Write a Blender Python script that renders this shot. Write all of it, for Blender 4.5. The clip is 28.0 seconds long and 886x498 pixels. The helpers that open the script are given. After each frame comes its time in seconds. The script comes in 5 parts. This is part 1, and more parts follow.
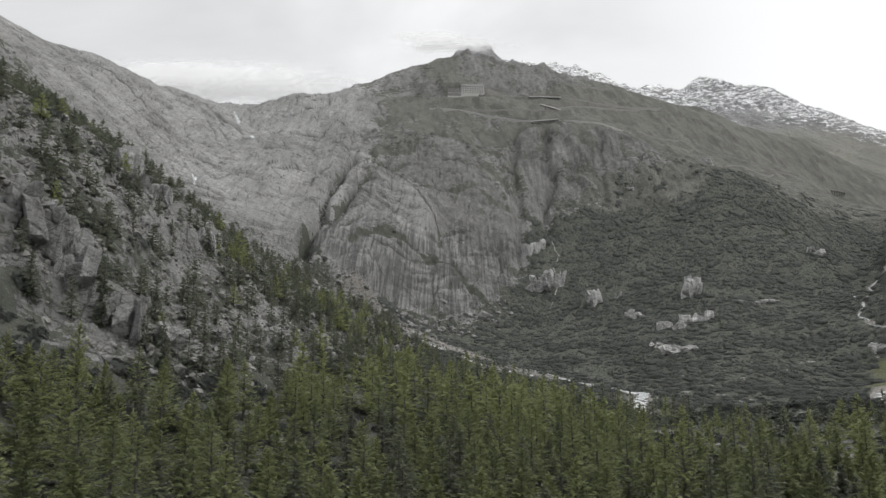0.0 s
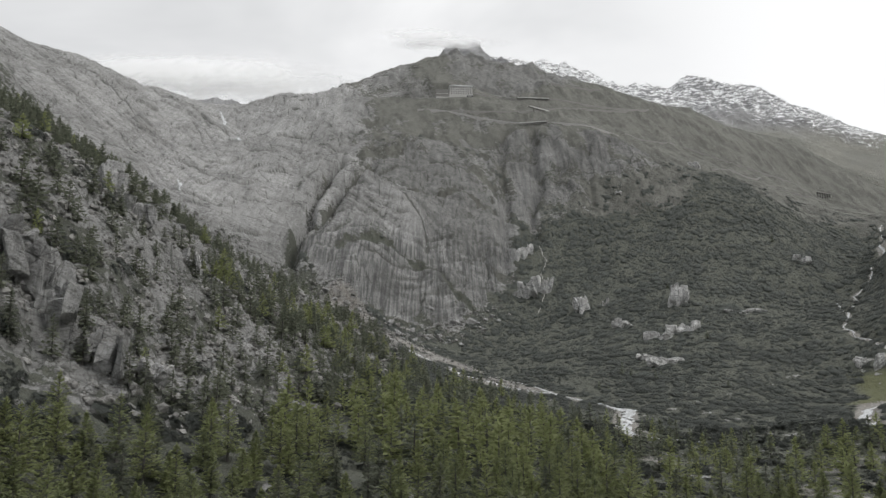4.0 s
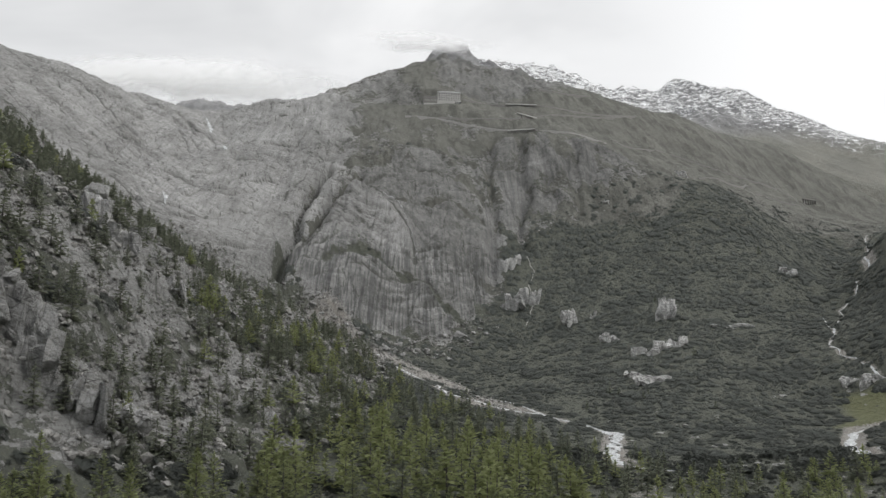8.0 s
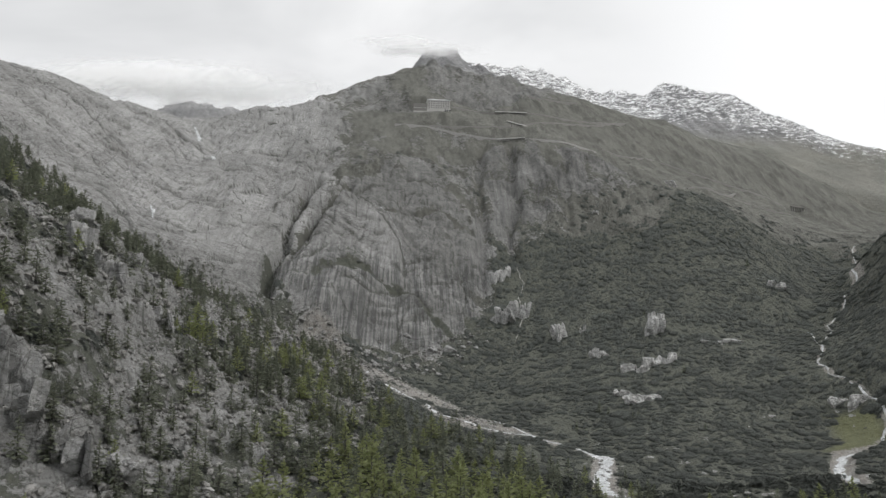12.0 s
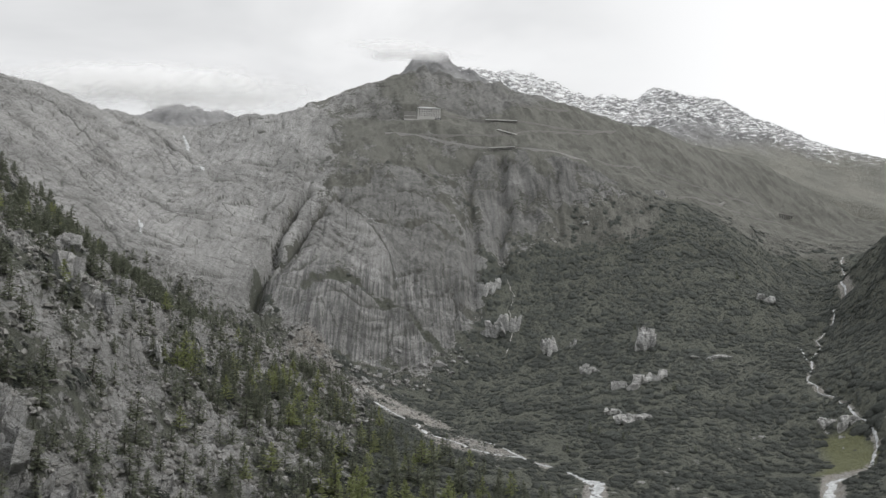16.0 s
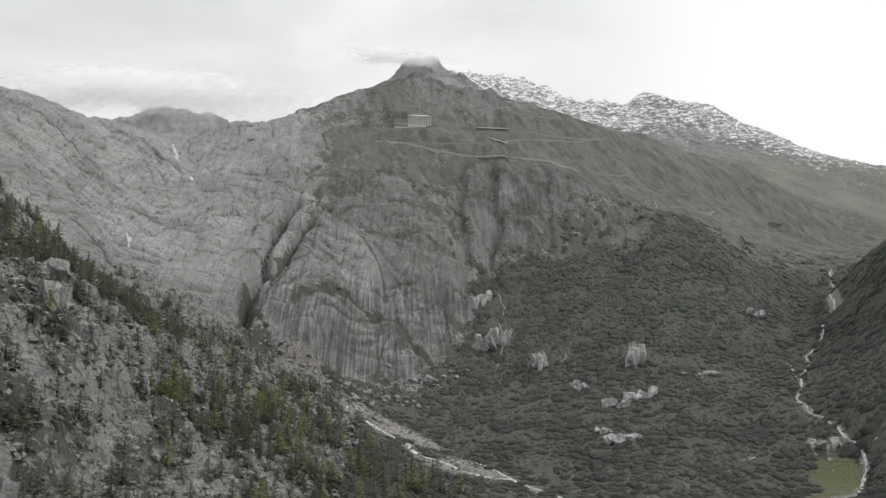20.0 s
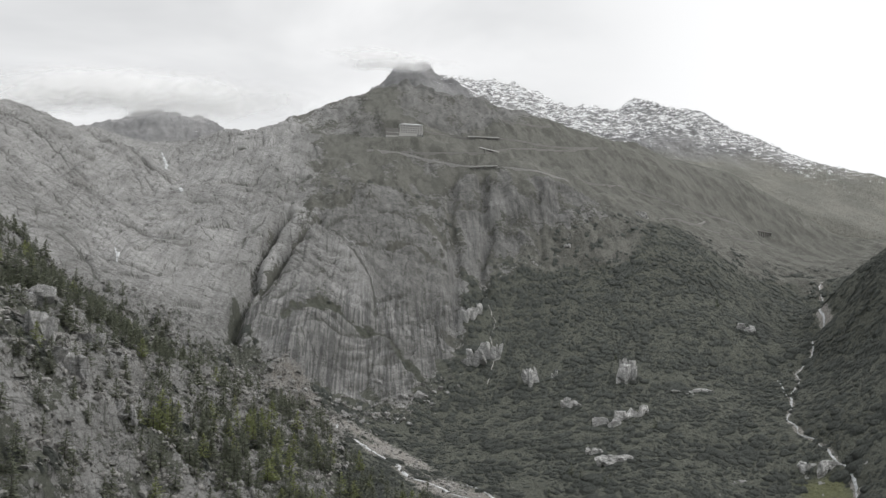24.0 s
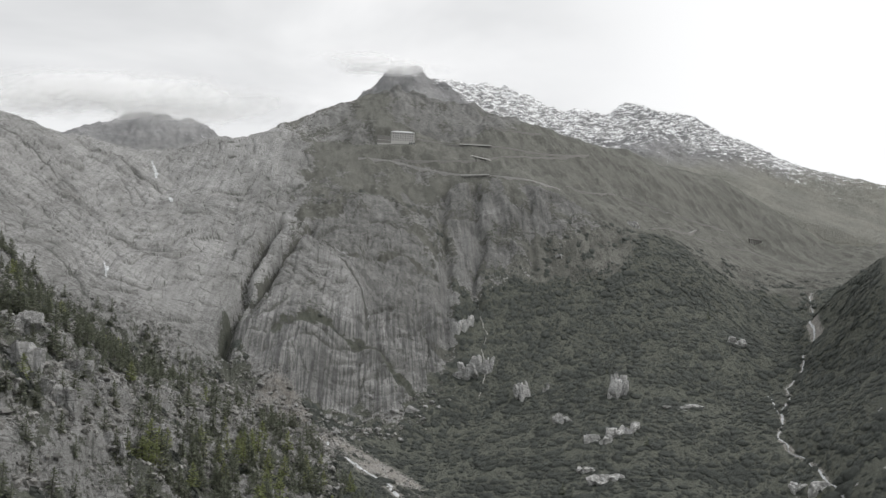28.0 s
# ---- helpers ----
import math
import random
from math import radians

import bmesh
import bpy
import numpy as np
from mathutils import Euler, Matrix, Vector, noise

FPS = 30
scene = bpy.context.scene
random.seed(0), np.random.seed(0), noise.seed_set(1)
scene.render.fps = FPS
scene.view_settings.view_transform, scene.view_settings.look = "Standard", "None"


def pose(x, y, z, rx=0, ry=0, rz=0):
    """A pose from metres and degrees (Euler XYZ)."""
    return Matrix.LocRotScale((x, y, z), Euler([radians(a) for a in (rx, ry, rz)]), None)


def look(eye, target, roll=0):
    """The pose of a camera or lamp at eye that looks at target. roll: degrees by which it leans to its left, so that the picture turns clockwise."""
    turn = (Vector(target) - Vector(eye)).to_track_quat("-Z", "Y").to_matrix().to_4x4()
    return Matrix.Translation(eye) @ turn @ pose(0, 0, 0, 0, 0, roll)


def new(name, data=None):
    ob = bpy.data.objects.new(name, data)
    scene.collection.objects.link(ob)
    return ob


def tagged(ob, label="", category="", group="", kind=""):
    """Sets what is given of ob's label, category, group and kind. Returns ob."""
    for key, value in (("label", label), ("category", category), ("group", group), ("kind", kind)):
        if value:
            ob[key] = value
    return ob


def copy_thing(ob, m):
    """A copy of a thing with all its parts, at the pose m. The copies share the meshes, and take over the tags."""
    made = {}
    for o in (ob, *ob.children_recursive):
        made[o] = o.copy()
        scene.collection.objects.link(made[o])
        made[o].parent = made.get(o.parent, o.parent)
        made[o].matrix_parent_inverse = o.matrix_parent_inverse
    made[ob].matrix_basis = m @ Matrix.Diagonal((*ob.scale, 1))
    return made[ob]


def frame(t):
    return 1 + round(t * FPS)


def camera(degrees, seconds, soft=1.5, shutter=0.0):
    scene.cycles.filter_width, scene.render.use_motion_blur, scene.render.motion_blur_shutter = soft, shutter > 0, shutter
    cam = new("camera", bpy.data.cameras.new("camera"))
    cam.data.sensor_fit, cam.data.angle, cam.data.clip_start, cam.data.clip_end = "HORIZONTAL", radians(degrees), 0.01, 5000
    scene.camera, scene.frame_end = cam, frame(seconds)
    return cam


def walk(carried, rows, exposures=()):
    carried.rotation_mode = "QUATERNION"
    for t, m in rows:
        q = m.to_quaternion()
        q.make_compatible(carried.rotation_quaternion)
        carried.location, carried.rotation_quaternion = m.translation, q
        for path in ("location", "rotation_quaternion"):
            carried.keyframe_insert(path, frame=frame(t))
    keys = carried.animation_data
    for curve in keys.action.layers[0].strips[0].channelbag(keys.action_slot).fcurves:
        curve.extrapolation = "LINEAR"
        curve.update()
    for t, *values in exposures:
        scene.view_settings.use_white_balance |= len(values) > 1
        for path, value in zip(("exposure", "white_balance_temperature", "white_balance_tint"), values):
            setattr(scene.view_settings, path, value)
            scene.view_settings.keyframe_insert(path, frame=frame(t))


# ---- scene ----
cam = camera(59.2, 28.0)
METRES, EYE, TILT, LEAN, TURN = 112.0, 32.0, 10.5, 0.0, 0.0
ROWS = [
    (0.0, 0.0, 0.0, 0.0, 0.0, 0.0, -0.0),
    (0.5, 0.0006, 0.0027, 0.0134, -0.11, 0.01, -0.05),
    (1.0, 0.0014, 0.0046, 0.0293, -0.21, 0.02, -0.08),
    (1.5, 0.0015, 0.0084, 0.0458, -0.33, 0.04, -0.11),
    (2.0, 0.0015, 0.0109, 0.0628, -0.46, 0.02, -0.14),
    (2.5, 0.0013, 0.0136, 0.0803, -0.58, 0.03, -0.18),
    (4.5, -0.0006, 0.0269, 0.1502, -1.03, -0.92, -0.26),
    (5.0, -0.0012, 0.0295, 0.1681, -1.15, -1.31, -0.29),
    (5.5, -0.002, 0.0325, 0.1859, -1.26, -1.71, -0.31),
    (6.0, -0.0024, 0.0354, 0.2036, -1.37, -2.11, -0.33),
    (6.5, -0.0031, 0.0383, 0.2219, -1.48, -2.4, -0.36),
    (7.0, -0.004, 0.0416, 0.2408, -1.61, -2.02, -0.39),
    (7.5, -0.0039, 0.0449, 0.2594, -1.72, -1.1, -0.39),
    (8.0, -0.0043, 0.0482, 0.2771, -1.84, -0.76, -0.38),
    (8.5, -0.0047, 0.0506, 0.2951, -1.94, -0.77, -0.39),
    (9.0, -0.0055, 0.0535, 0.3127, -2.05, -0.79, -0.4),
    (9.5, -0.0058, 0.0561, 0.3306, -2.15, -0.8, -0.41),
    (10.0, -0.0067, 0.0593, 0.3479, -2.25, -0.81, -0.42),
    (10.5, -0.0077, 0.0627, 0.3657, -2.34, -0.82, -0.44),
    (11.0, -0.0084, 0.0655, 0.3833, -2.45, -0.83, -0.45),
    (11.5, -0.0088, 0.068, 0.401, -2.53, -0.83, -0.44),
    (12.0, -0.0089, 0.0708, 0.4191, -2.63, -0.86, -0.46),
    (12.5, -0.0098, 0.0741, 0.4365, -2.73, -0.87, -0.48),
    (14.5, -0.0101, 0.0883, 0.5058, -3.08, -0.92, -0.46),
    (15.0, -0.0117, 0.0913, 0.5244, -3.18, -0.94, -0.49),
    (15.5, -0.0126, 0.0943, 0.5421, -3.27, -0.94, -0.53),
    (16.0, -0.0137, 0.0974, 0.5597, -3.37, -0.93, -0.56),
    (16.5, -0.0148, 0.1006, 0.5778, -3.46, -0.94, -0.59),
    (17.0, -0.0149, 0.1041, 0.5957, -3.54, -0.94, -0.61),
    (17.5, -0.0159, 0.1072, 0.6138, -3.64, -0.95, -0.65),
    (18.0, -0.0166, 0.1104, 0.6318, -3.74, -0.96, -0.69),
    (18.5, -0.017, 0.1135, 0.6501, -3.82, -0.99, -0.71),
    (19.0, -0.018, 0.1171, 0.6675, -3.92, -1.0, -0.71),
    (19.5, -0.0188, 0.1202, 0.6849, -4.02, -1.02, -0.73),
    (20.0, -0.0203, 0.124, 0.7024, -4.11, -1.02, -0.76),
    (20.5, -0.0213, 0.1269, 0.7201, -4.21, -1.02, -0.8),
    (21.0, -0.022, 0.1297, 0.7383, -4.29, -1.02, -0.84),
    (21.5, -0.0236, 0.1332, 0.7556, -4.39, -1.0, -0.88),
    (23.5, -0.028, 0.1523, 0.8248, -4.75, -1.02, -1.02),
    (24.0, -0.029, 0.1547, 0.8431, -4.82, -1.02, -1.06),
    (24.5, -0.0298, 0.1577, 0.8607, -4.91, -1.02, -1.08),
    (25.0, -0.0307, 0.1613, 0.8779, -5.0, -1.03, -1.12),
    (25.5, -0.0317, 0.1645, 0.8955, -5.1, -1.05, -1.12),
    (26.0, -0.0328, 0.1678, 0.9125, -5.19, -1.06, -1.15),
    (26.5, -0.034, 0.1708, 0.9299, -5.26, -1.07, -1.17),
    (27.0, -0.0347, 0.174, 0.947, -5.33, -1.06, -1.19),
    (27.5, -0.0353, 0.1776, 0.9648, -5.41, -1.09, -1.2),
    (28.0, -0.0363, 0.1807, 0.982, -5.48, -1.1, -1.23),
]
walk(cam, [(t, pose(0, 0, EYE, TILT, LEAN, TURN) @ pose(METRES * x, METRES * y, METRES * z, 90 + pitch, roll, yaw)) for t, x, y, z, yaw, pitch, roll in ROWS])

# ---- world, sun ----
SUN_ELEVATION, SUN_ROTATION = radians(44), radians(100)
world = bpy.data.worlds.new("overcast_sky")
scene.world = world
world.use_nodes = True
wn, wl = world.node_tree.nodes, world.node_tree.links
wn.clear()
w_out, w_bg = wn.new("ShaderNodeOutputWorld"), wn.new("ShaderNodeBackground")
w_sky = wn.new("ShaderNodeTexSky")
w_sky.sky_type, w_sky.sun_disc = "NISHITA", False
w_sky.sun_elevation, w_sky.sun_rotation = SUN_ELEVATION, SUN_ROTATION
w_dim = wn.new("ShaderNodeMixRGB")
w_dim.blend_type = "MULTIPLY"
w_dim.inputs[0].default_value = 1.0
w_dim.inputs[2].default_value = (0.09, 0.09, 0.09, 1)
w_co = wn.new("ShaderNodeTexCoord")
w_map = wn.new("ShaderNodeMapping")
w_map.inputs["Scale"].default_value = (1.0, 1.0, 2.4)
w_map.inputs["Location"].default_value = (0.35, 0.0, 0.12)
w_noise = wn.new("ShaderNodeTexNoise")
w_noise.inputs["Scale"].default_value = 2.0
w_noise.inputs["Detail"].default_value = 5
w_noise.inputs["Roughness"].default_value = 0.52
w_noise.inputs["Distortion"].default_value = 0.35
w_ramp = wn.new("ShaderNodeValToRGB")
w_ramp.color_ramp.elements[0].position, w_ramp.color_ramp.elements[0].color = 0.38, (0.71, 0.715, 0.72, 1)
w_ramp.color_ramp.elements[1].position, w_ramp.color_ramp.elements[1].color = 0.66, (1.0, 1.0, 1.0, 1)
# the cloud thins towards the hidden sun, on the right
w_sep = wn.new("ShaderNodeSeparateXYZ")
w_thin = wn.new("ShaderNodeMapRange")
w_thin.interpolation_type = "SMOOTHSTEP"
w_thin.inputs["From Min"].default_value, w_thin.inputs["From Max"].default_value = 0.08, 0.42
w_bright = wn.new("ShaderNodeMixRGB")
w_bright.inputs[2].default_value = (1.02, 1.02, 1.02, 1)
w_mix = wn.new("ShaderNodeMixRGB")
w_mix.inputs[0].default_value = 0.93
wl.new(w_co.outputs["Generated"], w_map.inputs["Vector"])
wl.new(w_map.outputs["Vector"], w_noise.inputs["Vector"])
wl.new(w_noise.outputs["Fac"], w_ramp.inputs["Fac"])
wl.new(w_co.outputs["Generated"], w_sep.inputs["Vector"])
wl.new(w_sep.outputs["X"], w_thin.inputs["Value"])
wl.new(w_thin.outputs["Result"], w_bright.inputs[0])
wl.new(w_ramp.outputs["Color"], w_bright.inputs[1])
wl.new(w_sky.outputs["Color"], w_dim.inputs[1])
wl.new(w_dim.outputs["Color"], w_mix.inputs[1])
wl.new(w_bright.outputs["Color"], w_mix.inputs[2])
wl.new(w_mix.outputs["Color"], w_bg.inputs["Color"])
# an overcast vault is brightest overhead
w_high = wn.new("ShaderNodeMapRange")
w_high.interpolation_type = "SMOOTHSTEP"
for key, value in (("From Min", 0.42), ("From Max", 0.95), ("To Min", 1.05), ("To Max", 1.9)):
    w_high.inputs[key].default_value = value
wl.new(w_sep.outputs["Z"], w_high.inputs["Value"])
wl.new(w_high.outputs["Result"], w_bg.inputs["Strength"])
wl.new(w_bg.outputs["Background"], w_out.inputs["Surface"])

sun = new("sun", bpy.data.lights.new("sun", "SUN"))
sun.data.energy, sun.data.angle, sun.data.color = 1.45, radians(25), (1.0, 0.97, 0.93)
sun.matrix_world = look((math.sin(SUN_ROTATION) * math.cos(SUN_ELEVATION) * 100, math.cos(SUN_ROTATION) * math.cos(SUN_ELEVATION) * 100, math.sin(SUN_ELEVATION) * 100), (0, 0, 0))


# ---- materials ----
class Nodes:
    """A small builder of node materials."""

    def __init__(self, name, roughness=0.9, metallic=0.0):
        self.mat = bpy.data.materials.new(name)
        self.mat.use_nodes = True
        self.t = self.mat.node_tree
        self.bsdf = self.t.nodes["Principled BSDF"]
        self.bsdf.inputs["Roughness"].default_value = roughness
        self.bsdf.inputs["Metallic"].default_value = metallic
        self.bsdf.inputs["Specular IOR Level"].default_value = 0.25
        self.pos = self.t.nodes.new("ShaderNodeNewGeometry").outputs["Position"]

    def put(self, value, socket):
        if isinstance(value, (int, float)):
            socket.default_value = value
        elif isinstance(value, tuple):
            socket.default_value = (*value, 1) if len(value) == 3 and socket.type == "RGBA" else value
        else:
            self.t.links.new(value, socket)

    def noise(self, scale, detail=5, rough=0.55, stretch=(1, 1, 1), turn=(0, 0, 0), distort=0.0, vector=None, low=0.3, high=0.7):
        """Noise of that many waves a metre, spread over 0 to 1."""
        m = self.t.nodes.new("ShaderNodeMapping")
        m.inputs["Scale"].default_value = stretch
        m.inputs["Rotation"].default_value = [radians(a) for a in turn]
        self.put(vector or self.pos, m.inputs["Vector"])
        n = self.t.nodes.new("ShaderNodeTexNoise")
        n.inputs["Scale"].default_value, n.inputs["Detail"].default_value = scale, detail
        n.inputs["Roughness"].default_value, n.inputs["Distortion"].default_value = rough, distort
        self.put(m.outputs["Vector"], n.inputs["Vector"])
        return self.spread(n.outputs["Fac"], low, high)

    def spread(self, value, low, high, to_low=0.0, to_high=1.0):
        r = self.t.nodes.new("ShaderNodeMapRange")
        r.interpolation_type = "SMOOTHSTEP"
        for key, v in (("From Min", low), ("From Max", high), ("To Min", to_low), ("To Max", to_high)):
            r.inputs[key].default_value = v
        self.put(value, r.inputs["Value"])
        return r.outputs["Result"]

    def cells(self, scale, stretch=(1, 1, 1), feature="DISTANCE_TO_EDGE"):
        m = self.t.nodes.new("ShaderNodeMapping")
        m.inputs["Scale"].default_value = stretch
        self.put(self.pos, m.inputs["Vector"])
        v = self.t.nodes.new("ShaderNodeTexVoronoi")
        v.feature = feature
        v.inputs["Scale"].default_value = scale
        self.put(m.outputs["Vector"], v.inputs["Vector"])
        return v.outputs["Distance"]

    def mix(self, f, a, b, kind="MIX"):
        m = self.t.nodes.new("ShaderNodeMixRGB")
        m.blend_type = kind
        for v, s in zip((f, a, b), m.inputs):
            self.put(v, s)
        return m.outputs["Color"]

    def math(self, kind, a, b=0.0):
        m = self.t.nodes.new("ShaderNodeMath")
        m.operation = kind
        self.put(a, m.inputs[0])
        self.put(b, m.inputs[1])
        return m.outputs["Value"]

    def attribute(self, name):
        a = self.t.nodes.new("ShaderNodeAttribute")
        a.attribute_name = name
        return a.outputs["Fac"]

    def each(self):
        return self.t.nodes.new("ShaderNodeObjectInfo").outputs["Random"]

    def island(self):
        return self.t.nodes.new("ShaderNodeNewGeometry").outputs["Random Per Island"]

    def bump(self, value, strength, distance):
        b = self.t.nodes.new("ShaderNodeBump")
        b.inputs["Strength"].default_value, b.inputs["Distance"].default_value = strength, distance
        self.put(value, b.inputs["Height"])
        self.put(b.outputs["Normal"], self.bsdf.inputs["Normal"])

    def done(self, color):
        self.put(color, self.bsdf.inputs["Base Color"])
        return self.mat


def beds(n, way, period, bend, jitter, width):
    """Parallel joints across a direction, gently bent: the dark line of each, and the slab's height between two."""
    d = n.t.nodes.new("ShaderNodeVectorMath")
    d.operation = "DOT_PRODUCT"
    n.put(n.pos, d.inputs[0])
    d.inputs[1].default_value = way
    wave = n.noise(0.0045, 2, 0.45, low=0.0, high=1.0)
    small = n.noise(0.035, 4, 0.55, low=0.0, high=1.0)
    v = n.math("ADD", d.outputs["Value"], n.math("ADD", n.math("MULTIPLY", wave, bend), n.math("MULTIPLY", small, jitter)))
    f = n.math("FRACT", n.math("DIVIDE", v, period))
    line = n.spread(f, 0.0, width, 1.0, 0.0)
    return line, f


def rock_colour(n, pale=1.0, old=None, wet=None):
    """Grey granite: even broad tone, fine grain, water streaks down the walls, lichen where it is old. Gives its colour and its relief."""
    base = n.mix(n.noise(0.018, 6, 0.6, low=0.34, high=0.66), tuple(0.31 * pale * c for c in (1.0, 1.0, 0.98)), tuple(0.415 * pale * c for c in (1.0, 0.998, 0.985)))
    base = n.mix(n.math("MULTIPLY", n.noise(0.16, 7, 0.7, low=0.52, high=0.72), 0.5), base, tuple(0.20 * pale * c for c in (1, 1, 0.985)))
    base = n.mix(n.math("MULTIPLY", n.noise(0.10, 6, 0.68, low=0.56, high=0.74), 0.45), base, tuple(0.52 * pale * c for c in (1, 1, 0.985)))
    base = n.mix(n.math("MULTIPLY", n.noise(0.026, 4, 0.5, low=0.62, high=0.75), 0.12), base, (0.27, 0.215, 0.19))
    if old is not None:
        dark = n.mix(n.noise(0.12, 8, 0.7), (0.100, 0.101, 0.096), (0.235, 0.235, 0.226))
        base = n.mix(n.math("MULTIPLY", old, 0.86), base, dark)
    for scale, low, force in ((0.13, 0.50, 0.55), (0.42, 0.48, 0.7)):
        streak = n.noise(scale, 4, 0.6, (1.0, 0.05, 0.05), (0, 0, 4), 0.25, low=low, high=low + 0.10)
        streak = n.math("MULTIPLY", streak, force)
        base = n.mix(n.math("MULTIPLY", streak, wet) if wet is not None else n.math("MULTIPLY", streak, 0.3), base, (0.070, 0.071, 0.073))
    grit = n.noise(0.7, 5, 0.72, (0.7, 0.5, 1.3), (0, 25, 0), 0.2, low=0.46, high=0.62)
    base = n.mix(n.math("MULTIPLY", grit, 0.34), base, (0.12, 0.12, 0.115))
    net = n.cells(0.13, (1.0, 0.8, 1.5))
    split = n.math("MULTIPLY", n.spread(net, 0.0, 0.045, 1.0, 0.0), n.noise(0.03, 3, 0.6, low=0.45, high=0.6))
    base = n.mix(n.math("MULTIPLY", split, 0.6), base, (0.08, 0.08, 0.076))
    relief = n.math("ADD", n.math("MULTIPLY", split, -0.8), n.math("MULTIPLY", n.noise(0.55, 7, 0.75), 0.7))
    for scale, stretch, turn, width, force in ((0.045, (0.35, 0.35, 1.6), (0, 14, 0), 0.016, 0.6), (0.09, (0.35, 0.35, 1.5), (0, -16, 0), 0.018, 0.5), (0.06, (1.6, 0.3, 0.3), (0, 8, 10), 0.016, 0.55)):
        raw = n.noise(scale, 3, 0.5, stretch, turn, 0.5, low=0.0, high=1.0)
        crack = n.spread(n.math("ABSOLUTE", n.math("SUBTRACT", raw, 0.5)), width * 0.4, width, 1.0, 0.0)
        crack = n.math("MULTIPLY", crack, n.noise(scale * 0.8, 3, 0.6, low=0.46, high=0.58))
        base = n.mix(n.math("MULTIPLY", crack, force), base, (0.085, 0.085, 0.081))
    for way, period, bend, jitter, width, force, where in (((0.34, 0.10, 1.0), 5.0, 70, 3, 0.20, 0.55, 0.010), ((-0.30, 0.10, 1.0), 3.4, 60, 2.5, 0.24, 0.45, 0.012), ((1.0, -0.2, 0.1), 4.5, 50, 3, 0.20, 0.45, 0.013)):
        line, f = beds(n, way, period, bend, jitter, width)
        patch = n.noise(where, 3, 0.55, low=0.40, high=0.62)
        base = n.mix(n.math("MULTIPLY", n.math("MULTIPLY", line, patch), force), base, (0.10, 0.10, 0.095))
        relief = n.math("ADD", relief, n.math("MULTIPLY", n.math("MULTIPLY", f, patch), period * 0.22))
    return base, relief


def ground_material():
    n = Nodes("mountain_ground", 0.92)
    rock, meadow, gravel = n.attribute("rock"), n.attribute("meadow"), n.attribute("gravel")
    fine = n.noise(0.55, 6, 0.7)
    moss = n.mix(n.noise(0.06, 6, 0.6), (0.060, 0.066, 0.057), (0.086, 0.092, 0.077))
    moss = n.mix(n.math("MULTIPLY", fine, 0.5), moss, (0.104, 0.104, 0.082))
    turf = n.mix(n.noise(0.02, 7, 0.62), (0.108, 0.109, 0.099), (0.160, 0.159, 0.145))
    turf = n.mix(n.math("MULTIPLY", n.noise(0.33, 8, 0.75), 0.5), turf, (0.080, 0.079, 0.064))
    turf = n.mix(n.noise(0.05, 7, 0.66, (1, 0.4, 0.4), low=0.46, high=0.60), turf, (0.082, 0.083, 0.073))
    turf = n.mix(n.math("MULTIPLY", n.noise(0.25, 7, 0.75, low=0.60, high=0.72), 0.7), turf, (0.25, 0.246, 0.235))
    stones = n.mix(n.noise(0.9, 8, 0.75), (0.14, 0.137, 0.13), (0.36, 0.35, 0.335))
    stones = n.mix(n.math("MULTIPLY", n.noise(0.12, 5, 0.6), 0.35), stones, (0.17, 0.145, 0.105))
    c = n.mix(meadow, moss, turf)
    c = n.mix(n.math("MULTIPLY", n.attribute("lush"), 0.5), c, n.mix(fine, (0.105, 0.112, 0.045), (0.165, 0.168, 0.060)))
    edge = n.math("ADD", rock, n.math("MULTIPLY", n.math("SUBTRACT", n.noise(0.16, 9, 0.72, low=0.2, high=0.8), 0.5), 0.9))
    stone, relief = rock_colour(n, 1.0, n.attribute("lichen"), n.attribute("wet"))
    # dirt in the joints, with the shade of creases and ledge feet painted in
    stone = n.mix(n.math("MULTIPLY", n.spread(n.attribute("joint_shade"), 0.15, 0.8), 0.8), stone, n.mix(fine, (0.050, 0.052, 0.046), (0.095, 0.098, 0.085)))
    bare = n.spread(edge, 0.44, 0.56)
    c = n.mix(bare, c, stone)
    edge = n.math("ADD", gravel, n.math("MULTIPLY", n.math("SUBTRACT", fine, 0.5), 0.7))
    c = n.mix(n.spread(edge, 0.42, 0.62), c, stones)
    n.bump(n.math("ADD", n.math("MULTIPLY", relief, bare), n.math("ADD", n.noise(0.30, 8, 0.68), n.math("MULTIPLY", n.noise(0.07, 6, 0.62, (1, 0.35, 0.35)), 1.2))), 0.8, 1.3)
    return n.done(c)


def rock_material(name="granite", pale=1.0):
    n = Nodes(name, 0.9)
    c, relief = rock_colour(n, pale)
    tone = n.math("ADD", 0.82, n.math("MULTIPLY", n.each(), 0.36))
    c = n.mix(1.0, c, n.mix(tone, (0, 0, 0), (1, 1, 1)), "MULTIPLY")
    c = n.mix(n.math("MULTIPLY", n.noise(0.5, 5, 0.6, low=0.55, high=0.7), 0.5), c, (0.10, 0.10, 0.075))
    n.bump(n.math("ADD", n.noise(0.9, 8, 0.7), relief), 0.8, 0.7)
    return n.done(c)


def rubble_material():
    n = Nodes("rubble_stone", 0.92)
    c = n.mix(n.island(), (0.125, 0.123, 0.117), (0.295, 0.29, 0.278))
    c = n.mix(n.noise(0.8, 6, 0.7, low=0.45, high=0.7), c, (0.10, 0.10, 0.09))
    n.bump(n.noise(1.4, 6, 0.7), 0.7, 0.3)
    return n.done(c)


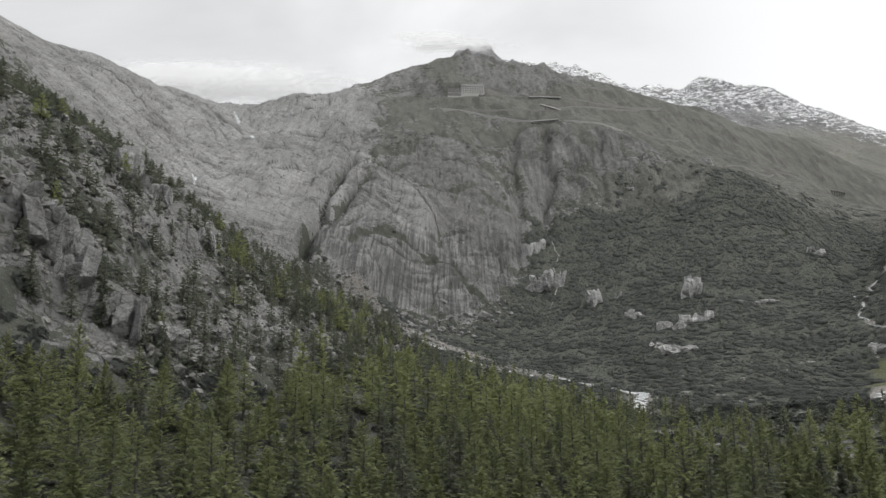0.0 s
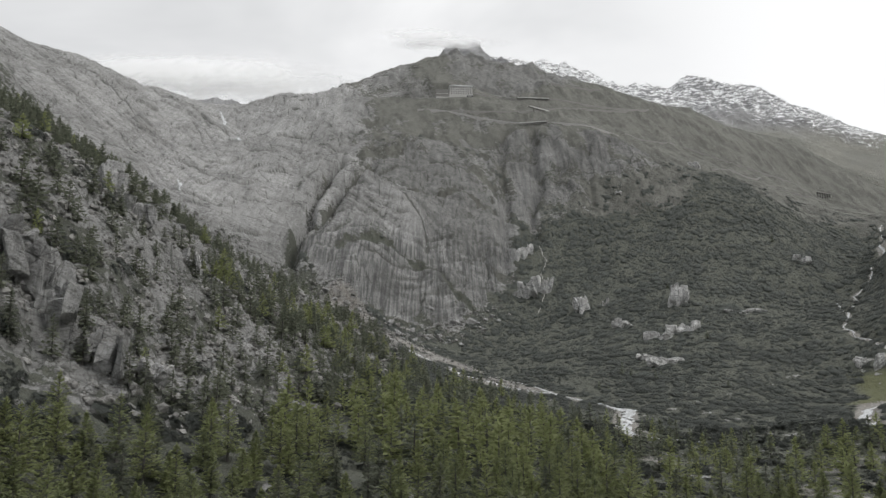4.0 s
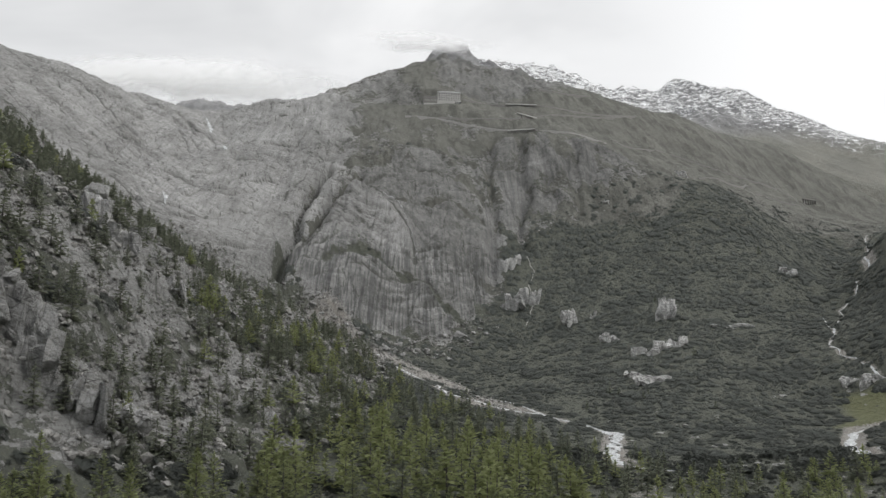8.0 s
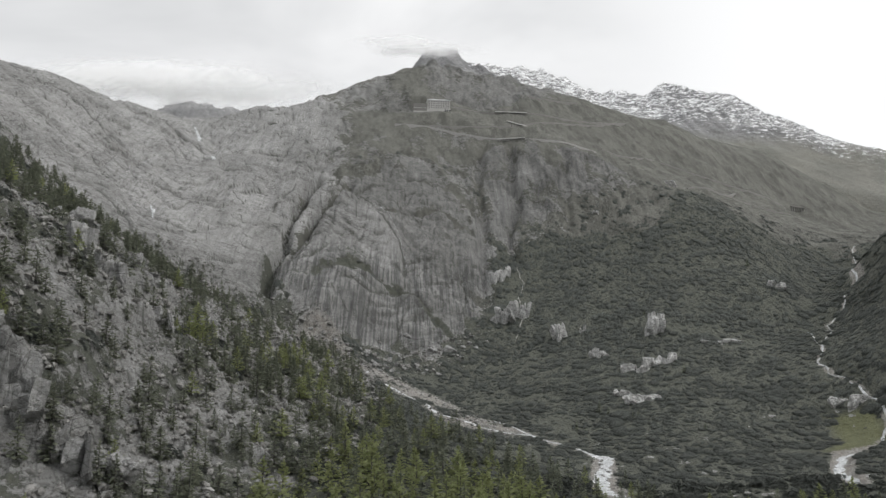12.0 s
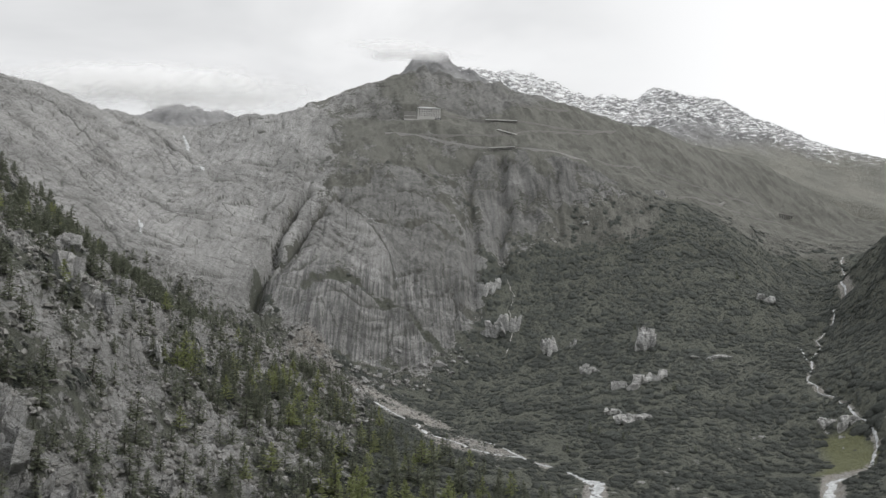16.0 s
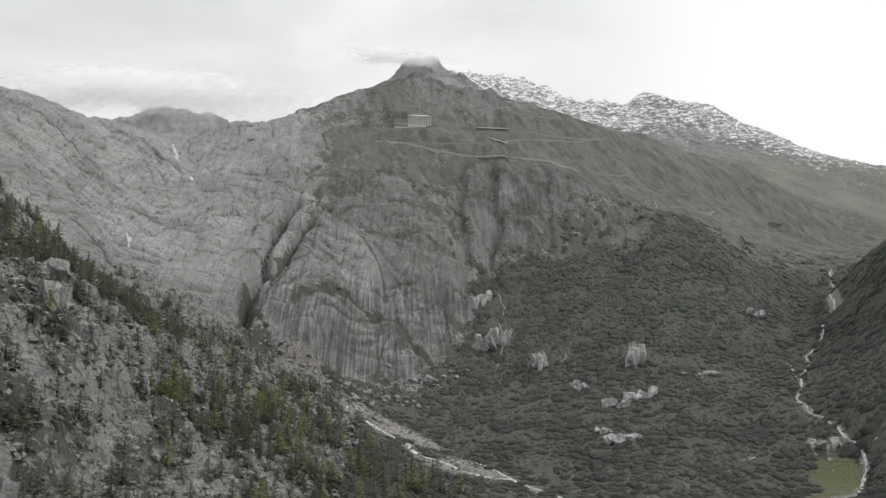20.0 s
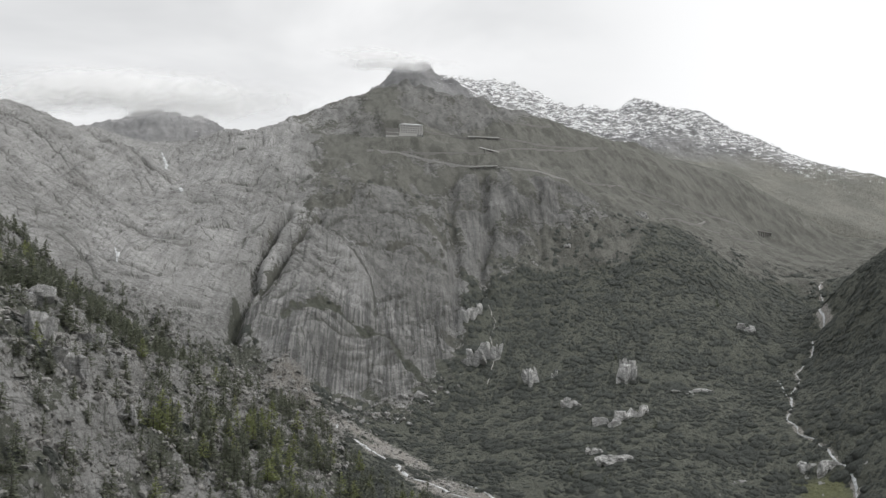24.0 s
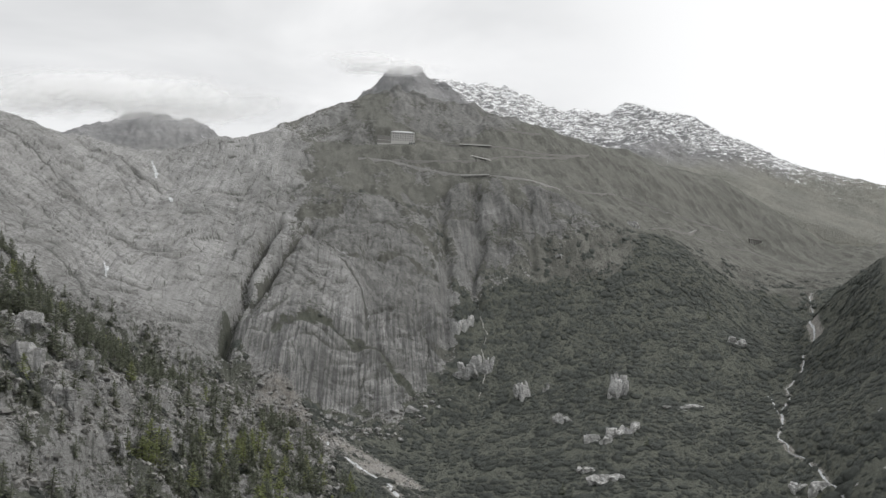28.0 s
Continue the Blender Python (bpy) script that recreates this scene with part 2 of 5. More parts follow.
def leaf_material(name, dark, light, tip, through_leaf=0.35, relief=0.0):
    """Leaves or needles that let some light through."""
    n = Nodes(name, 0.8)
    c = n.mix(n.noise(0.35, 4, 0.6), dark, light)
    c = n.mix(n.math("MULTIPLY", n.noise(0.03, 5, 0.6, low=0.40, high=0.65), 0.45), c, tuple(0.72 * v for v in dark))
    c = n.mix(n.spread(n.each(), 0.1, 1.0), c, tip)
    c = n.mix(n.math("MULTIPLY", n.island(), 0.3), c, dark)
    n.bump(n.noise(0.8, 6, 0.78), 1.0, relief) if relief else None
    n.done(c)
    thin, both = n.t.nodes.new("ShaderNodeBsdfTranslucent"), n.t.nodes.new("ShaderNodeMixShader")
    n.put(c, thin.inputs["Color"])
    both.inputs["Fac"].default_value = through_leaf
    n.t.links.new(n.bsdf.outputs["BSDF"], both.inputs[1])
    n.t.links.new(thin.outputs["BSDF"], both.inputs[2])
    n.t.links.new(both.outputs["Shader"], n.t.nodes["Material Output"].inputs["Surface"])
    return n.mat


def cloud_material():
    """Thin torn cloud: white, see-through towards the rim of each veil."""
    n = Nodes("torn_cloud", 1.0)
    n.done((0.96, 0.963, 0.965))
    co = n.t.nodes.new("ShaderNodeTexCoord").outputs["Generated"]
    away = n.t.nodes.new("ShaderNodeVectorMath")
    away.operation = "DISTANCE"
    flat = n.t.nodes.new("ShaderNodeVectorMath")
    flat.operation = "MULTIPLY"
    n.put(co, flat.inputs[0])
    flat.inputs[1].default_value = (1.0, 0.0, 1.0)
    n.put(flat.outputs["Vector"], away.inputs[0])
    away.inputs[1].default_value = (0.5, 0.0, 0.5)
    torn = n.noise(0.012, 3, 0.5, (1, 0.2, 1.0), (0, 0, 0), 0.3, low=0.0, high=1.0)
    ragged = n.math("ADD", away.outputs["Value"], n.math("MULTIPLY", n.math("SUBTRACT", torn, 0.5), 0.34))
    body = n.math("MULTIPLY", n.spread(ragged, 0.04, 0.46, 1.0, 0.0), n.spread(away.outputs["Value"], 0.30, 0.49, 1.0, 0.0))
    f = n.math("MULTIPLY", body, 0.58)
    clear, thin = n.t.nodes.new("ShaderNodeBsdfTransparent"), n.t.nodes.new("ShaderNodeBsdfTranslucent")
    thin.inputs["Color"].default_value = (0.93, 0.935, 0.94, 1)
    white, both = n.t.nodes.new("ShaderNodeMixShader"), n.t.nodes.new("ShaderNodeMixShader")
    white.inputs["Fac"].default_value = 0.54
    n.t.links.new(n.bsdf.outputs["BSDF"], white.inputs[1])
    n.t.links.new(thin.outputs["BSDF"], white.inputs[2])
    n.put(f, both.inputs["Fac"])
    n.t.links.new(clear.outputs["BSDF"], both.inputs[1])
    n.t.links.new(white.outputs["Shader"], both.inputs[2])
    n.t.links.new(both.outputs["Shader"], n.t.nodes["Material Output"].inputs["Surface"])
    return n.mat


def snow_rock_material():
    """Bare summit rock with fresh snow caught on its ledges, more of it towards the top."""
    n = Nodes("snowy_rock", 0.85)
    rock = n.mix(n.noise(0.012, 8, 0.65), (0.19, 0.192, 0.197), (0.31, 0.31, 0.312))
    # lighter than the near turf: distance haze put into the colour
    grass = n.mix(n.noise(0.01, 8, 0.6), (0.155, 0.156, 0.138), (0.21, 0.208, 0.182))
    snow_line, low = n.attribute("snow"), n.attribute("meadow")
    c = n.mix(low, rock, grass)
    ledge = n.noise(0.075, 9, 0.72, (0.6, 0.6, 1.7), (0, 0, 0), 0.6, low=0.30, high=0.70)
    flecks = n.noise(0.26, 7, 0.72, (0.7, 0.7, 1.6), (0, 0, 0), 0.3, low=0.25, high=0.75)
    f = n.math("ADD", n.math("MULTIPLY", ledge, 0.6), n.math("MULTIPLY", flecks, 0.4))
    f = n.math("ADD", f, n.math("SUBTRACT", snow_line, 0.5))
    c = n.mix(n.spread(f, 0.56, 0.605), c, (0.90, 0.91, 0.92))
    n.bump(n.noise(0.05, 9, 0.72), 0.9, 6.0)
    return n.done(c)


def plain_material(name, a, b, scale=0.5, roughness=0.85, relief=0.05):
    n = Nodes(name, roughness)
    n.bump(n.noise(scale * 4, 5, 0.6), 0.5, relief)
    return n.done(n.mix(n.noise(scale, 7, 0.65), a, b))


def water_material():
    n = Nodes("white_water", 0.35)
    c = n.mix(n.noise(0.35, 7, 0.75, (1, 1, 1)), (0.20, 0.21, 0.215), (0.66, 0.68, 0.69))
    n.bump(n.noise(1.2, 6, 0.7), 0.6, 0.4)
    return n.done(c)


GROUND = ground_material()
ROCK = rock_material()
PALE_ROCK = rock_material("pale_granite", 1.75)
RUBBLE = rubble_material()
LARCH = leaf_material("larch_needles", (0.190, 0.216, 0.122), (0.275, 0.308, 0.158), (0.280, 0.308, 0.148), 0.6)
DARK_NEEDLES = leaf_material("dark_needles", (0.140, 0.155, 0.120), (0.210, 0.226, 0.168), (0.215, 0.228, 0.160), 0.5)
SHRUB = leaf_material("alder_leaves", (0.068, 0.076, 0.069), (0.100, 0.109, 0.097), (0.096, 0.102, 0.088), 0.25, 0.8)
CLOUD = cloud_material()
BARK = plain_material("larch_bark", (0.075, 0.072, 0.066), (0.13, 0.125, 0.115), 1.5)
SNOW_ROCK = snow_rock_material()
WATER = water_material()
GRAVEL = plain_material("river_gravel", (0.22, 0.215, 0.205), (0.46, 0.45, 0.43), 0.6, 0.95, 0.3)
PALE_WALL = plain_material("pale_masonry", (0.24, 0.237, 0.23), (0.33, 0.325, 0.315), 0.4)
HILL_ROCK = rock_material("hill_granite", 1.05)
PARAPET = plain_material("pale_concrete", (0.44, 0.435, 0.42), (0.56, 0.555, 0.54), 0.4)
WALL_STONE = plain_material("wall_stone", (0.15, 0.148, 0.14), (0.23, 0.226, 0.215), 0.4)
ASPHALT = plain_material("old_asphalt", (0.19, 0.19, 0.186), (0.26, 0.26, 0.252), 0.5)
PLASTER = plain_material("grey_plaster", (0.40, 0.395, 0.38), (0.48, 0.475, 0.46), 0.3)
ROOF_SHEET = plain_material("pale_roof_sheet", (0.50, 0.51, 0.52), (0.62, 0.63, 0.64), 0.2, 0.5)
GLASS_AND_ARCH_SHADE = plain_material("dark_glass_and_arch_shade", (0.03, 0.034, 0.04), (0.06, 0.065, 0.07), 0.3, 0.15, 0.0)
SHUTTER = plain_material("faded_shutter", (0.26, 0.25, 0.24), (0.32, 0.31, 0.30), 0.5)


# ---- noise and landform ----
def hashed(i, j, seed):
    h = (i.astype(np.uint32) * np.uint32(374761393) + j.astype(np.uint32) * np.uint32(668265263) + np.uint32(seed * 362437 + 977))
    h = (h ^ (h >> np.uint32(13))) * np.uint32(1274126177)
    return h ^ (h >> np.uint32(16))


TURN_X, TURN_Y = np.cos(np.arange(256) * math.tau / 256), np.sin(np.arange(256) * math.tau / 256)


def gnoise(x, y, seed=0):
    """Gradient noise, about -0.7 to 0.7."""
    x, y = np.asarray(x, float), np.asarray(y, float)
    i, j = np.floor(x).astype(np.int64), np.floor(y).astype(np.int64)
    u, v = x - i, y - j

    def corner(a, b):
        k = hashed(i + a, j + b, seed) & np.uint32(255)
        return TURN_X[k] * (u - a) + TURN_Y[k] * (v - b)

    su, sv = u * u * u * (u * (u * 6 - 15) + 10), v * v * v * (v * (v * 6 - 15) + 10)
    top, low = corner(0, 0) * (1 - su) + corner(1, 0) * su, corner(0, 1) * (1 - su) + corner(1, 1) * su
    return top * (1 - sv) + low * sv


def fbm(x, y, octaves=4, seed=0, gain=0.5):
    total, a = 0.0, 1.0
    for k in range(octaves):
        total = total + a * gnoise(x * 2 ** k, y * 2 ** k, seed + k)
        a *= gain
    return total


def ridged(x, y, octaves=4, seed=0, gain=0.5):
    """Sharp crests, 0 to about 1."""
    total, a = 0.0, 1.0
    for k in range(octaves):
        total = total + a * (1 - np.minimum(np.abs(gnoise(x * 2 ** k, y * 2 ** k, seed + k)) * 2.4, 1))
        a *= gain
    return total * (1 - gain)


def billow(x, y, octaves=3, seed=0, gain=0.45):
    """Rounded backs parted by sharp clefts, 0 to about 1."""
    total, a = 0.0, 1.0
    for k in range(octaves):
        total = total + a * np.minimum(np.abs(gnoise(x * 2 ** k, y * 2 ** k, seed + k)) * 2.2, 1)
        a *= gain
    return total * (1 - gain)


def smooth(a, b, v):
    k = np.clip((np.asarray(v, float) - a) / (b - a), 0, 1)
    return k * k * (3 - 2 * k)


def inside(x, y, outline, soft=20.0):
    """1 within an outline in plan, 0 outside, with a soft edge of that many metres."""
    near, odd = np.full(np.shape(x), 1e9), np.zeros(np.shape(x), bool)
    for (ax, ay), (bx, by) in zip(outline, outline[1:] + outline[:1]):
        dx, dy = bx - ax, by - ay
        k = np.clip(((x - ax) * dx + (y - ay) * dy) / (dx * dx + dy * dy), 0, 1)
        near = np.minimum(near, np.hypot(x - ax - k * dx, y - ay - k * dy))
        if ay != by:
            odd ^= ((ay > y) != (by > y)) & (x < (bx - ax) * (y - ay) / (by - ay) + ax)
    return smooth(-soft, soft, np.where(odd, near, -near))


def from_line(x, y, line):
    """Distance in plan from a broken line."""
    near = np.full(np.shape(x), 1e9)
    for (ax, ay), (bx, by) in zip(line, line[1:]):
        dx, dy = bx - ax, by - ay
        k = np.clip(((x - ax) * dx + (y - ay) * dy) / (dx * dx + dy * dy), 0, 1)
        near = np.minimum(near, np.hypot(x - ax - k * dx, y - ay - k * dy))
    return near


class Landform:
    """A smooth surface stretched over the ridges, foot lines and beds of the place (a stiff thin plate)."""

    def __init__(self, lines, slack=2.0):
        p = np.array([q for line in lines for q in line], float)
        self.c, n = p[:, :2] / 500, len(p)
        d = np.hypot(*(self.c[:, None] - self.c[None]).transpose(2, 0, 1))
        k = np.where(d > 0, d * d * np.log(np.maximum(d, 1e-9)), 0) + np.eye(n) * slack * 1e-3
        q = np.c_[np.ones(n), self.c]
        a = np.block([[k, q], [q.T, np.zeros((3, 3))]])
        s = np.linalg.solve(a, np.r_[p[:, 2], 0, 0, 0])
        self.w, self.a = s[:n], s[n:]

    def __call__(self, x, y):
        u, v = np.asarray(x, float) / 500, np.asarray(y, float) / 500
        z = self.a[0] + self.a[1] * u + self.a[2] * v
        for (cx, cy), w in zip(self.c, self.w):
            d = (u - cx) ** 2 + (v - cy) ** 2 + 1e-12
            z = z + (0.5 * w) * d * np.log(d)
        return z


# landform lines: east, north, height
VALLEY = [(0, -150, 2), (-250, -100, 60), (350, -100, 40), (0, 60, 6), (-80, 120, 16), (120, 150, 7), (-35, 185, 10), (35, 225, 10), (100, 200, 9), (-75, 175, 14), (-10, 250, 15),
          (100, 280, 11), (160, 290, 12), (300, 280, 30), (40, 330, 19), (-20, 350, 34)]
RIVER = [(190, 330, 14), (150, 388, 18), (120, 397, 20), (105, 415, 22), (110, 455, 26), (124, 497, 32), (112, 522, 35), (86, 570, 42), (45, 565, 47), (9, 652, 66), (-35, 715, 92), (-80, 735, 112)]
STREAM = [(200, 400, 24), (245, 438, 30), (269, 483, 36), (322, 531, 50), (348, 643, 100), (430, 750, 140), (504, 859, 171), (568, 950, 215), (653, 1057, 274)]
HILLSIDE = [(-46, 424, 48), (-33, 470, 52), (-81, 537, 83), (-104, 466, 93), (-122, 396, 102), (-90, 339, 55), (-60, 305, 36), (-111, 299, 65), (-129, 285, 80), (-142, 281, 94), (-153, 346, 122),
            (-173, 377, 152), (-122, 432, 108), (-118, 545, 110), (-90, 606, 104), (-112, 268, 58), (-133, 260, 72), (-30, 590, 68), (-126, 734, 136), (-113, 640, 127)]
HILL_CREST = [(-300, 330, 225), (-245, 400, 196), (-228, 440, 186), (-205, 485, 180), (-184, 520, 166), (-178, 570, 156), (-160, 630, 138), (-330, 560, 262), (-295, 640, 244), (-256, 670, 202), (-214, 690, 166)]
SLABS = [(-251, 757, 240), (-217, 720, 196), (-309, 789, 288), (-190, 838, 254), (-233, 1011, 376), (-301, 1085, 422), (-382, 870, 398), (-130, 853, 224), (-140, 779, 182), (-200, 940, 322), (-300, 940, 352)]
SLAB_CREST = [(-560, 700, 452), (-489, 800, 440), (-470, 860, 440), (-441, 930, 452), (-425, 1000, 456), (-414, 1083, 476), (-350, 1150, 474), (-248, 1215, 515), (-214, 1258, 531), (-158, 1344, 588),
              (-480, 1000, 430), (-500, 1200, 430), (-380, 1300, 440), (-260, 1420, 480)]
CLIFF = [(-52, 768, 138), (-33, 772, 116), (66, 855, 148), (23, 914, 212), (93, 944, 216), (-89, 965, 307), (-1, 1024, 325), (43, 813, 119), (-90, 800, 176), (-75, 890, 236),
         (-106, 771, 179), (-60, 808, 184), (-16, 834, 166), (0, 809, 134), (-116, 745, 143), (-37, 766, 115), (21, 921, 224), (17, 1036, 346), (32, 1003, 299), (51, 864, 161), (147, 1011, 273), (130, 1028, 284)]
APRON = [(159, 832, 137), (253, 785, 137), (219, 706, 99), (187, 624, 66), (216, 575, 58), (411, 840, 185), (180, 1011, 279), (272, 1094, 374), (257, 1038, 301), (392, 1117, 371), (477, 1155, 367), (429, 974, 277),
         (150, 540, 42), (300, 700, 106), (120, 690, 76)]
SPUR = [(455, 687, 168), (400, 600, 128), (341, 520, 72), (500, 720, 236), (540, 800, 254), (566, 890, 256), (596, 1000, 256), (640, 700, 300), (420, 420, 90), (750, 850, 330)]
SHOULDER = [(148, 1184, 456), (197, 1162, 450), (34, 1262, 546), (-95, 1300, 552), (215, 1347, 582), (112, 1340, 570), (203, 1400, 620), (300, 1250, 470), (450, 1330, 470), (60, 1180, 455)]
BROW = [(-94, 1400, 634), (-17, 1450, 680), (29, 1480, 705), (99, 1480, 697), (180, 1480, 680), (278, 1480, 656), (392, 1500, 633), (551, 1560, 620), (660, 1640, 612), (-60, 1600, 640), (60, 1660, 660), (250, 1660, 620), (450, 1700, 590)]
SIDE_VALLEY = [(760, 1462, 404), (884, 1500, 406), (1050, 1600, 450), (795, 1600, 534), (1147, 1850, 600), (908, 1900, 696), (1142, 1950, 690), (800, 1250, 330), (640, 1300, 372)]
BEYOND = [(-900, 300, 520), (-700, -500, 320), (700, -500, 260), (900, 300, 420), (0, -900, -30), (1300, 1200, 560), (-900, 1300, 520), (0, 2100, 560), (-700, 1900, 480), (900, 2300, 640), (1600, 2000, 560)]

landform = Landform([VALLEY, RIVER, STREAM, HILLSIDE, HILL_CREST, SLABS, SLAB_CREST, CLIFF, APRON, SPUR, SHOULDER, BROW, SIDE_VALLEY, BEYOND])

# what covers the ground, in plan
CLIFF_AREA = [(-145, 775), (-60, 742), (20, 785), (75, 848), (100, 940), (100, 1000), (60, 1075), (-40, 1110), (-70, 1060), (-100, 940), (-130, 850)]
CRAGS_AREA = [(90, 1000), (165, 985), (200, 1035), (300, 1070), (345, 1110), (330, 1160), (120, 1165), (60, 1090)]
SLAB_AREA = [(-165, 735), (-125, 760), (-126, 800), (-120, 860), (-80, 1000), (-60, 1120), (-110, 1230), (-158, 1344), (-200, 1500), (-900, 1500), (-900, 800), (-420, 690), (-310, 650), (-215, 690)]
HILL_AREA = [(-85, 240), (-45, 330), (-25, 420), (-15, 520), (-25, 640), (-60, 750), (-150, 775), (-230, 715), (-310, 655), (-420, 690), (-800, 500), (-500, 150), (-150, 170)]
DELTA_AREA = [(-110, 725), (-50, 690), (0, 640), (30, 575), (70, 548), (88, 575), (62, 610), (40, 650), (10, 690), (-30, 740), (-90, 765)]
GULLIES = [[(-138, 762), (-140, 782), (-138, 821), (-137, 860), (-142, 895), (-136, 926), (-125, 968), (-115, 992)], [(-129, 850), (-119, 881), (-108, 925), (-89, 967), (-77, 1008)], [(108, 1165), (98, 1060), (95, 960), (84, 880)], [(160, 1160), (150, 1060), (128, 960)],
           [(240, 1140), (225, 1070), (215, 1020)]]


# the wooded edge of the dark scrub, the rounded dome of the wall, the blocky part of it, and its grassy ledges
SCRUB_AREA = [(-100, 640), (42, 815), (90, 858), (93, 931), (101, 970), (96, 993), (112, 1003), (126, 1078), (139, 1086), (132, 1032), (141, 995), (160, 1002), (190, 1009), (254, 1014), (282, 985), (322, 985), (365, 1040),
              (400, 1100), (432, 1128), (446, 1091), (455, 1030), (505, 1028), (547, 1019), (584, 985), (640, 1040), (760, 1050), (900, 600), (600, 250), (-100, 250)]
SCRUB_STRIP = [(152, 1000), (158, 1060), (166, 1120), (180, 1122), (172, 1060), (170, 1002)]
DOME_AREA = [(-112, 880), (-96, 955), (-88, 990), (-68, 976), (-44, 962), (-21, 945), (-8, 926), (-4, 893), (-18, 860), (-46, 850), (-71, 838), (-98, 806), (-122, 800)]
BLOCK_AREA = [(-5, 868), (-4, 930), (20, 948), (48, 955), (46, 890), (36, 850), (10, 850)]
SCREE_AREA = [(-165, 735), (-118, 734), (-78, 722), (-40, 740), (-20, 700), (-29, 597), (-59, 564), (-99, 585), (-120, 650)]
TURF_AREA = [(-125, 1050), (-96, 1140), (-60, 1230), (60, 1190), (80, 1120), (-20, 1110), (-28, 1050), (-75, 1006), (-112, 1015)]
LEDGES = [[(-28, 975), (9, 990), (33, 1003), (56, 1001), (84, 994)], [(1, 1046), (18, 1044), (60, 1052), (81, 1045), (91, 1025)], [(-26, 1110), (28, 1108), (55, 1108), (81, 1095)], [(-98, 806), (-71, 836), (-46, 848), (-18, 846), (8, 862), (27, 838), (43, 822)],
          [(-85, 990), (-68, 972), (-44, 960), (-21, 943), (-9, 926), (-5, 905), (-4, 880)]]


BROOK = [(237, 416), (249, 453), (270, 484), (296, 492), (322, 520), (335, 548), (340, 580), (336, 612), (344, 645), (362, 668), (374, 695), (401, 724), (416, 757), (441, 768), (462, 800), (500, 850), (521, 875), (537, 908), (578, 970), (600, 1010), (653, 1057)]
RIVER_BAR = [(101, 404), (112, 400), (117, 440), (129, 492), (121, 503), (115, 493), (104, 455), (97, 420)]
POND_BAR = [(232, 408), (243, 409), (256, 448), (276, 478), (300, 486), (298, 496), (268, 493), (245, 458)]
LUSH_AREA = [(303, 560), (331, 546), (318, 510), (289, 484), (262, 494), (285, 515)]


def bench(x, y, z):
    """The height told in ledges of the wall."""
    return z / 47 + 1.5 * fbm(x / 110, y / 80, 3, 61)


def cover(x, y, z):
    """Rock, meadow and gravel, 0 to 1 each; the rest is dark scrub."""
    rough = fbm(x / 40, y / 40, 4, 11)
    px, py = x + 26 * fbm(x / 45, y / 45, 4, 13), y + 26 * fbm(x / 45, y / 45, 4, 14)
    cliff, slabs = inside(px, py, CLIFF_AREA, 14), inside(px, py, SLAB_AREA, 34)
    crags, hill = inside(px, py, CRAGS_AREA, 30), inside(px, py, HILL_AREA, 25)
    brow = np.maximum(inside(x, y, [(40, 1330), (110, 1315), (220, 1345), (280, 1400), (300, 1480), (0, 1490)], 25), 0.8 * inside(x, y, [(-150, 1290), (-60, 1230), (20, 1230), (0, 1330), (-40, 1440), (-120, 1380)], 25))
    rock = np.maximum.reduce([cliff * (0.86 + 0.5 * rough), slabs * (0.92 + 0.35 * rough), crags * (0.68 + 0.9 * rough), hill * (0.58 + 0.75 * rough), brow * (0.74 + 0.7 * rough)])
    upper = smooth(1000, 1060, y) * smooth(-140, -60, x) * (1 - smooth(1180, 1240, y)) * (1 - smooth(60, 160, x))
    rock = np.maximum(rock, upper * (0.48 + 0.8 * rough))
    patches = smooth(0.30, 0.55, fbm(x / 16, y / 16, 3, 5)) * 0.8 * (1 - smooth(500, 700, y))
    rock = np.maximum(rock, patches * (1 - hill) * 0.7)
    rock = np.maximum.reduce([rock, inside(px, py, SCREE_AREA, 14) * (0.62 + 0.6 * rough), 0.9 * inside(px, py, BLOCK_AREA, 8)])
    rock = rock - inside(px, py, TURF_AREA, 16) * (0.42 - 0.5 * rough)
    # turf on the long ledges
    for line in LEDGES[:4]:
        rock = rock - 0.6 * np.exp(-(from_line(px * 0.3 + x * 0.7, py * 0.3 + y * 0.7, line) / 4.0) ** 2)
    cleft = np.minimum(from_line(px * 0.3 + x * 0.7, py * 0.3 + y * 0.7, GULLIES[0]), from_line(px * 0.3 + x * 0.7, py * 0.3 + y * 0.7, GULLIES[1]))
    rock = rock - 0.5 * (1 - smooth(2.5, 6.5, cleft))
    sx, sy = x + 20 * rough, y + 28 * rough
    meadow = (1 - np.maximum(inside(sx, sy, SCRUB_AREA, 10), inside(sx, sy, SCRUB_STRIP, 4))) * smooth(840, 900, y)
    river = from_line(x, y, [p[:2] for p in RIVER[2:]]) + 6 * fbm(x / 18, y / 18, 3, 21)
    brook = from_line(x, y, BROOK) + 4 * fbm(x / 12, y / 12, 3, 23)
    gravel = np.maximum.reduce([(1 - smooth(1, 4, river)) * 0.6, (1 - smooth(0.5, 3.5, brook)) * 0.7, inside(x, y, DELTA_AREA, 9) * (0.66 + 0.9 * rough),
                                inside(x, y, RIVER_BAR, 4), inside(x, y, POND_BAR, 4), inside(x, y, [(505, 850), (520, 848), (538, 890), (545, 912), (528, 905)], 5) * 0.8])
    sandy = smooth(0.10, 0.35, fbm(x / 30, y / 30, 4, 31)) * (1 - smooth(330, 400, y)) * smooth(20, 60, x) * 0.62
    return np.clip(rock, 0, 1), np.clip(meadow, 0, 1), np.clip(np.maximum(gravel, sandy), 0, 1)


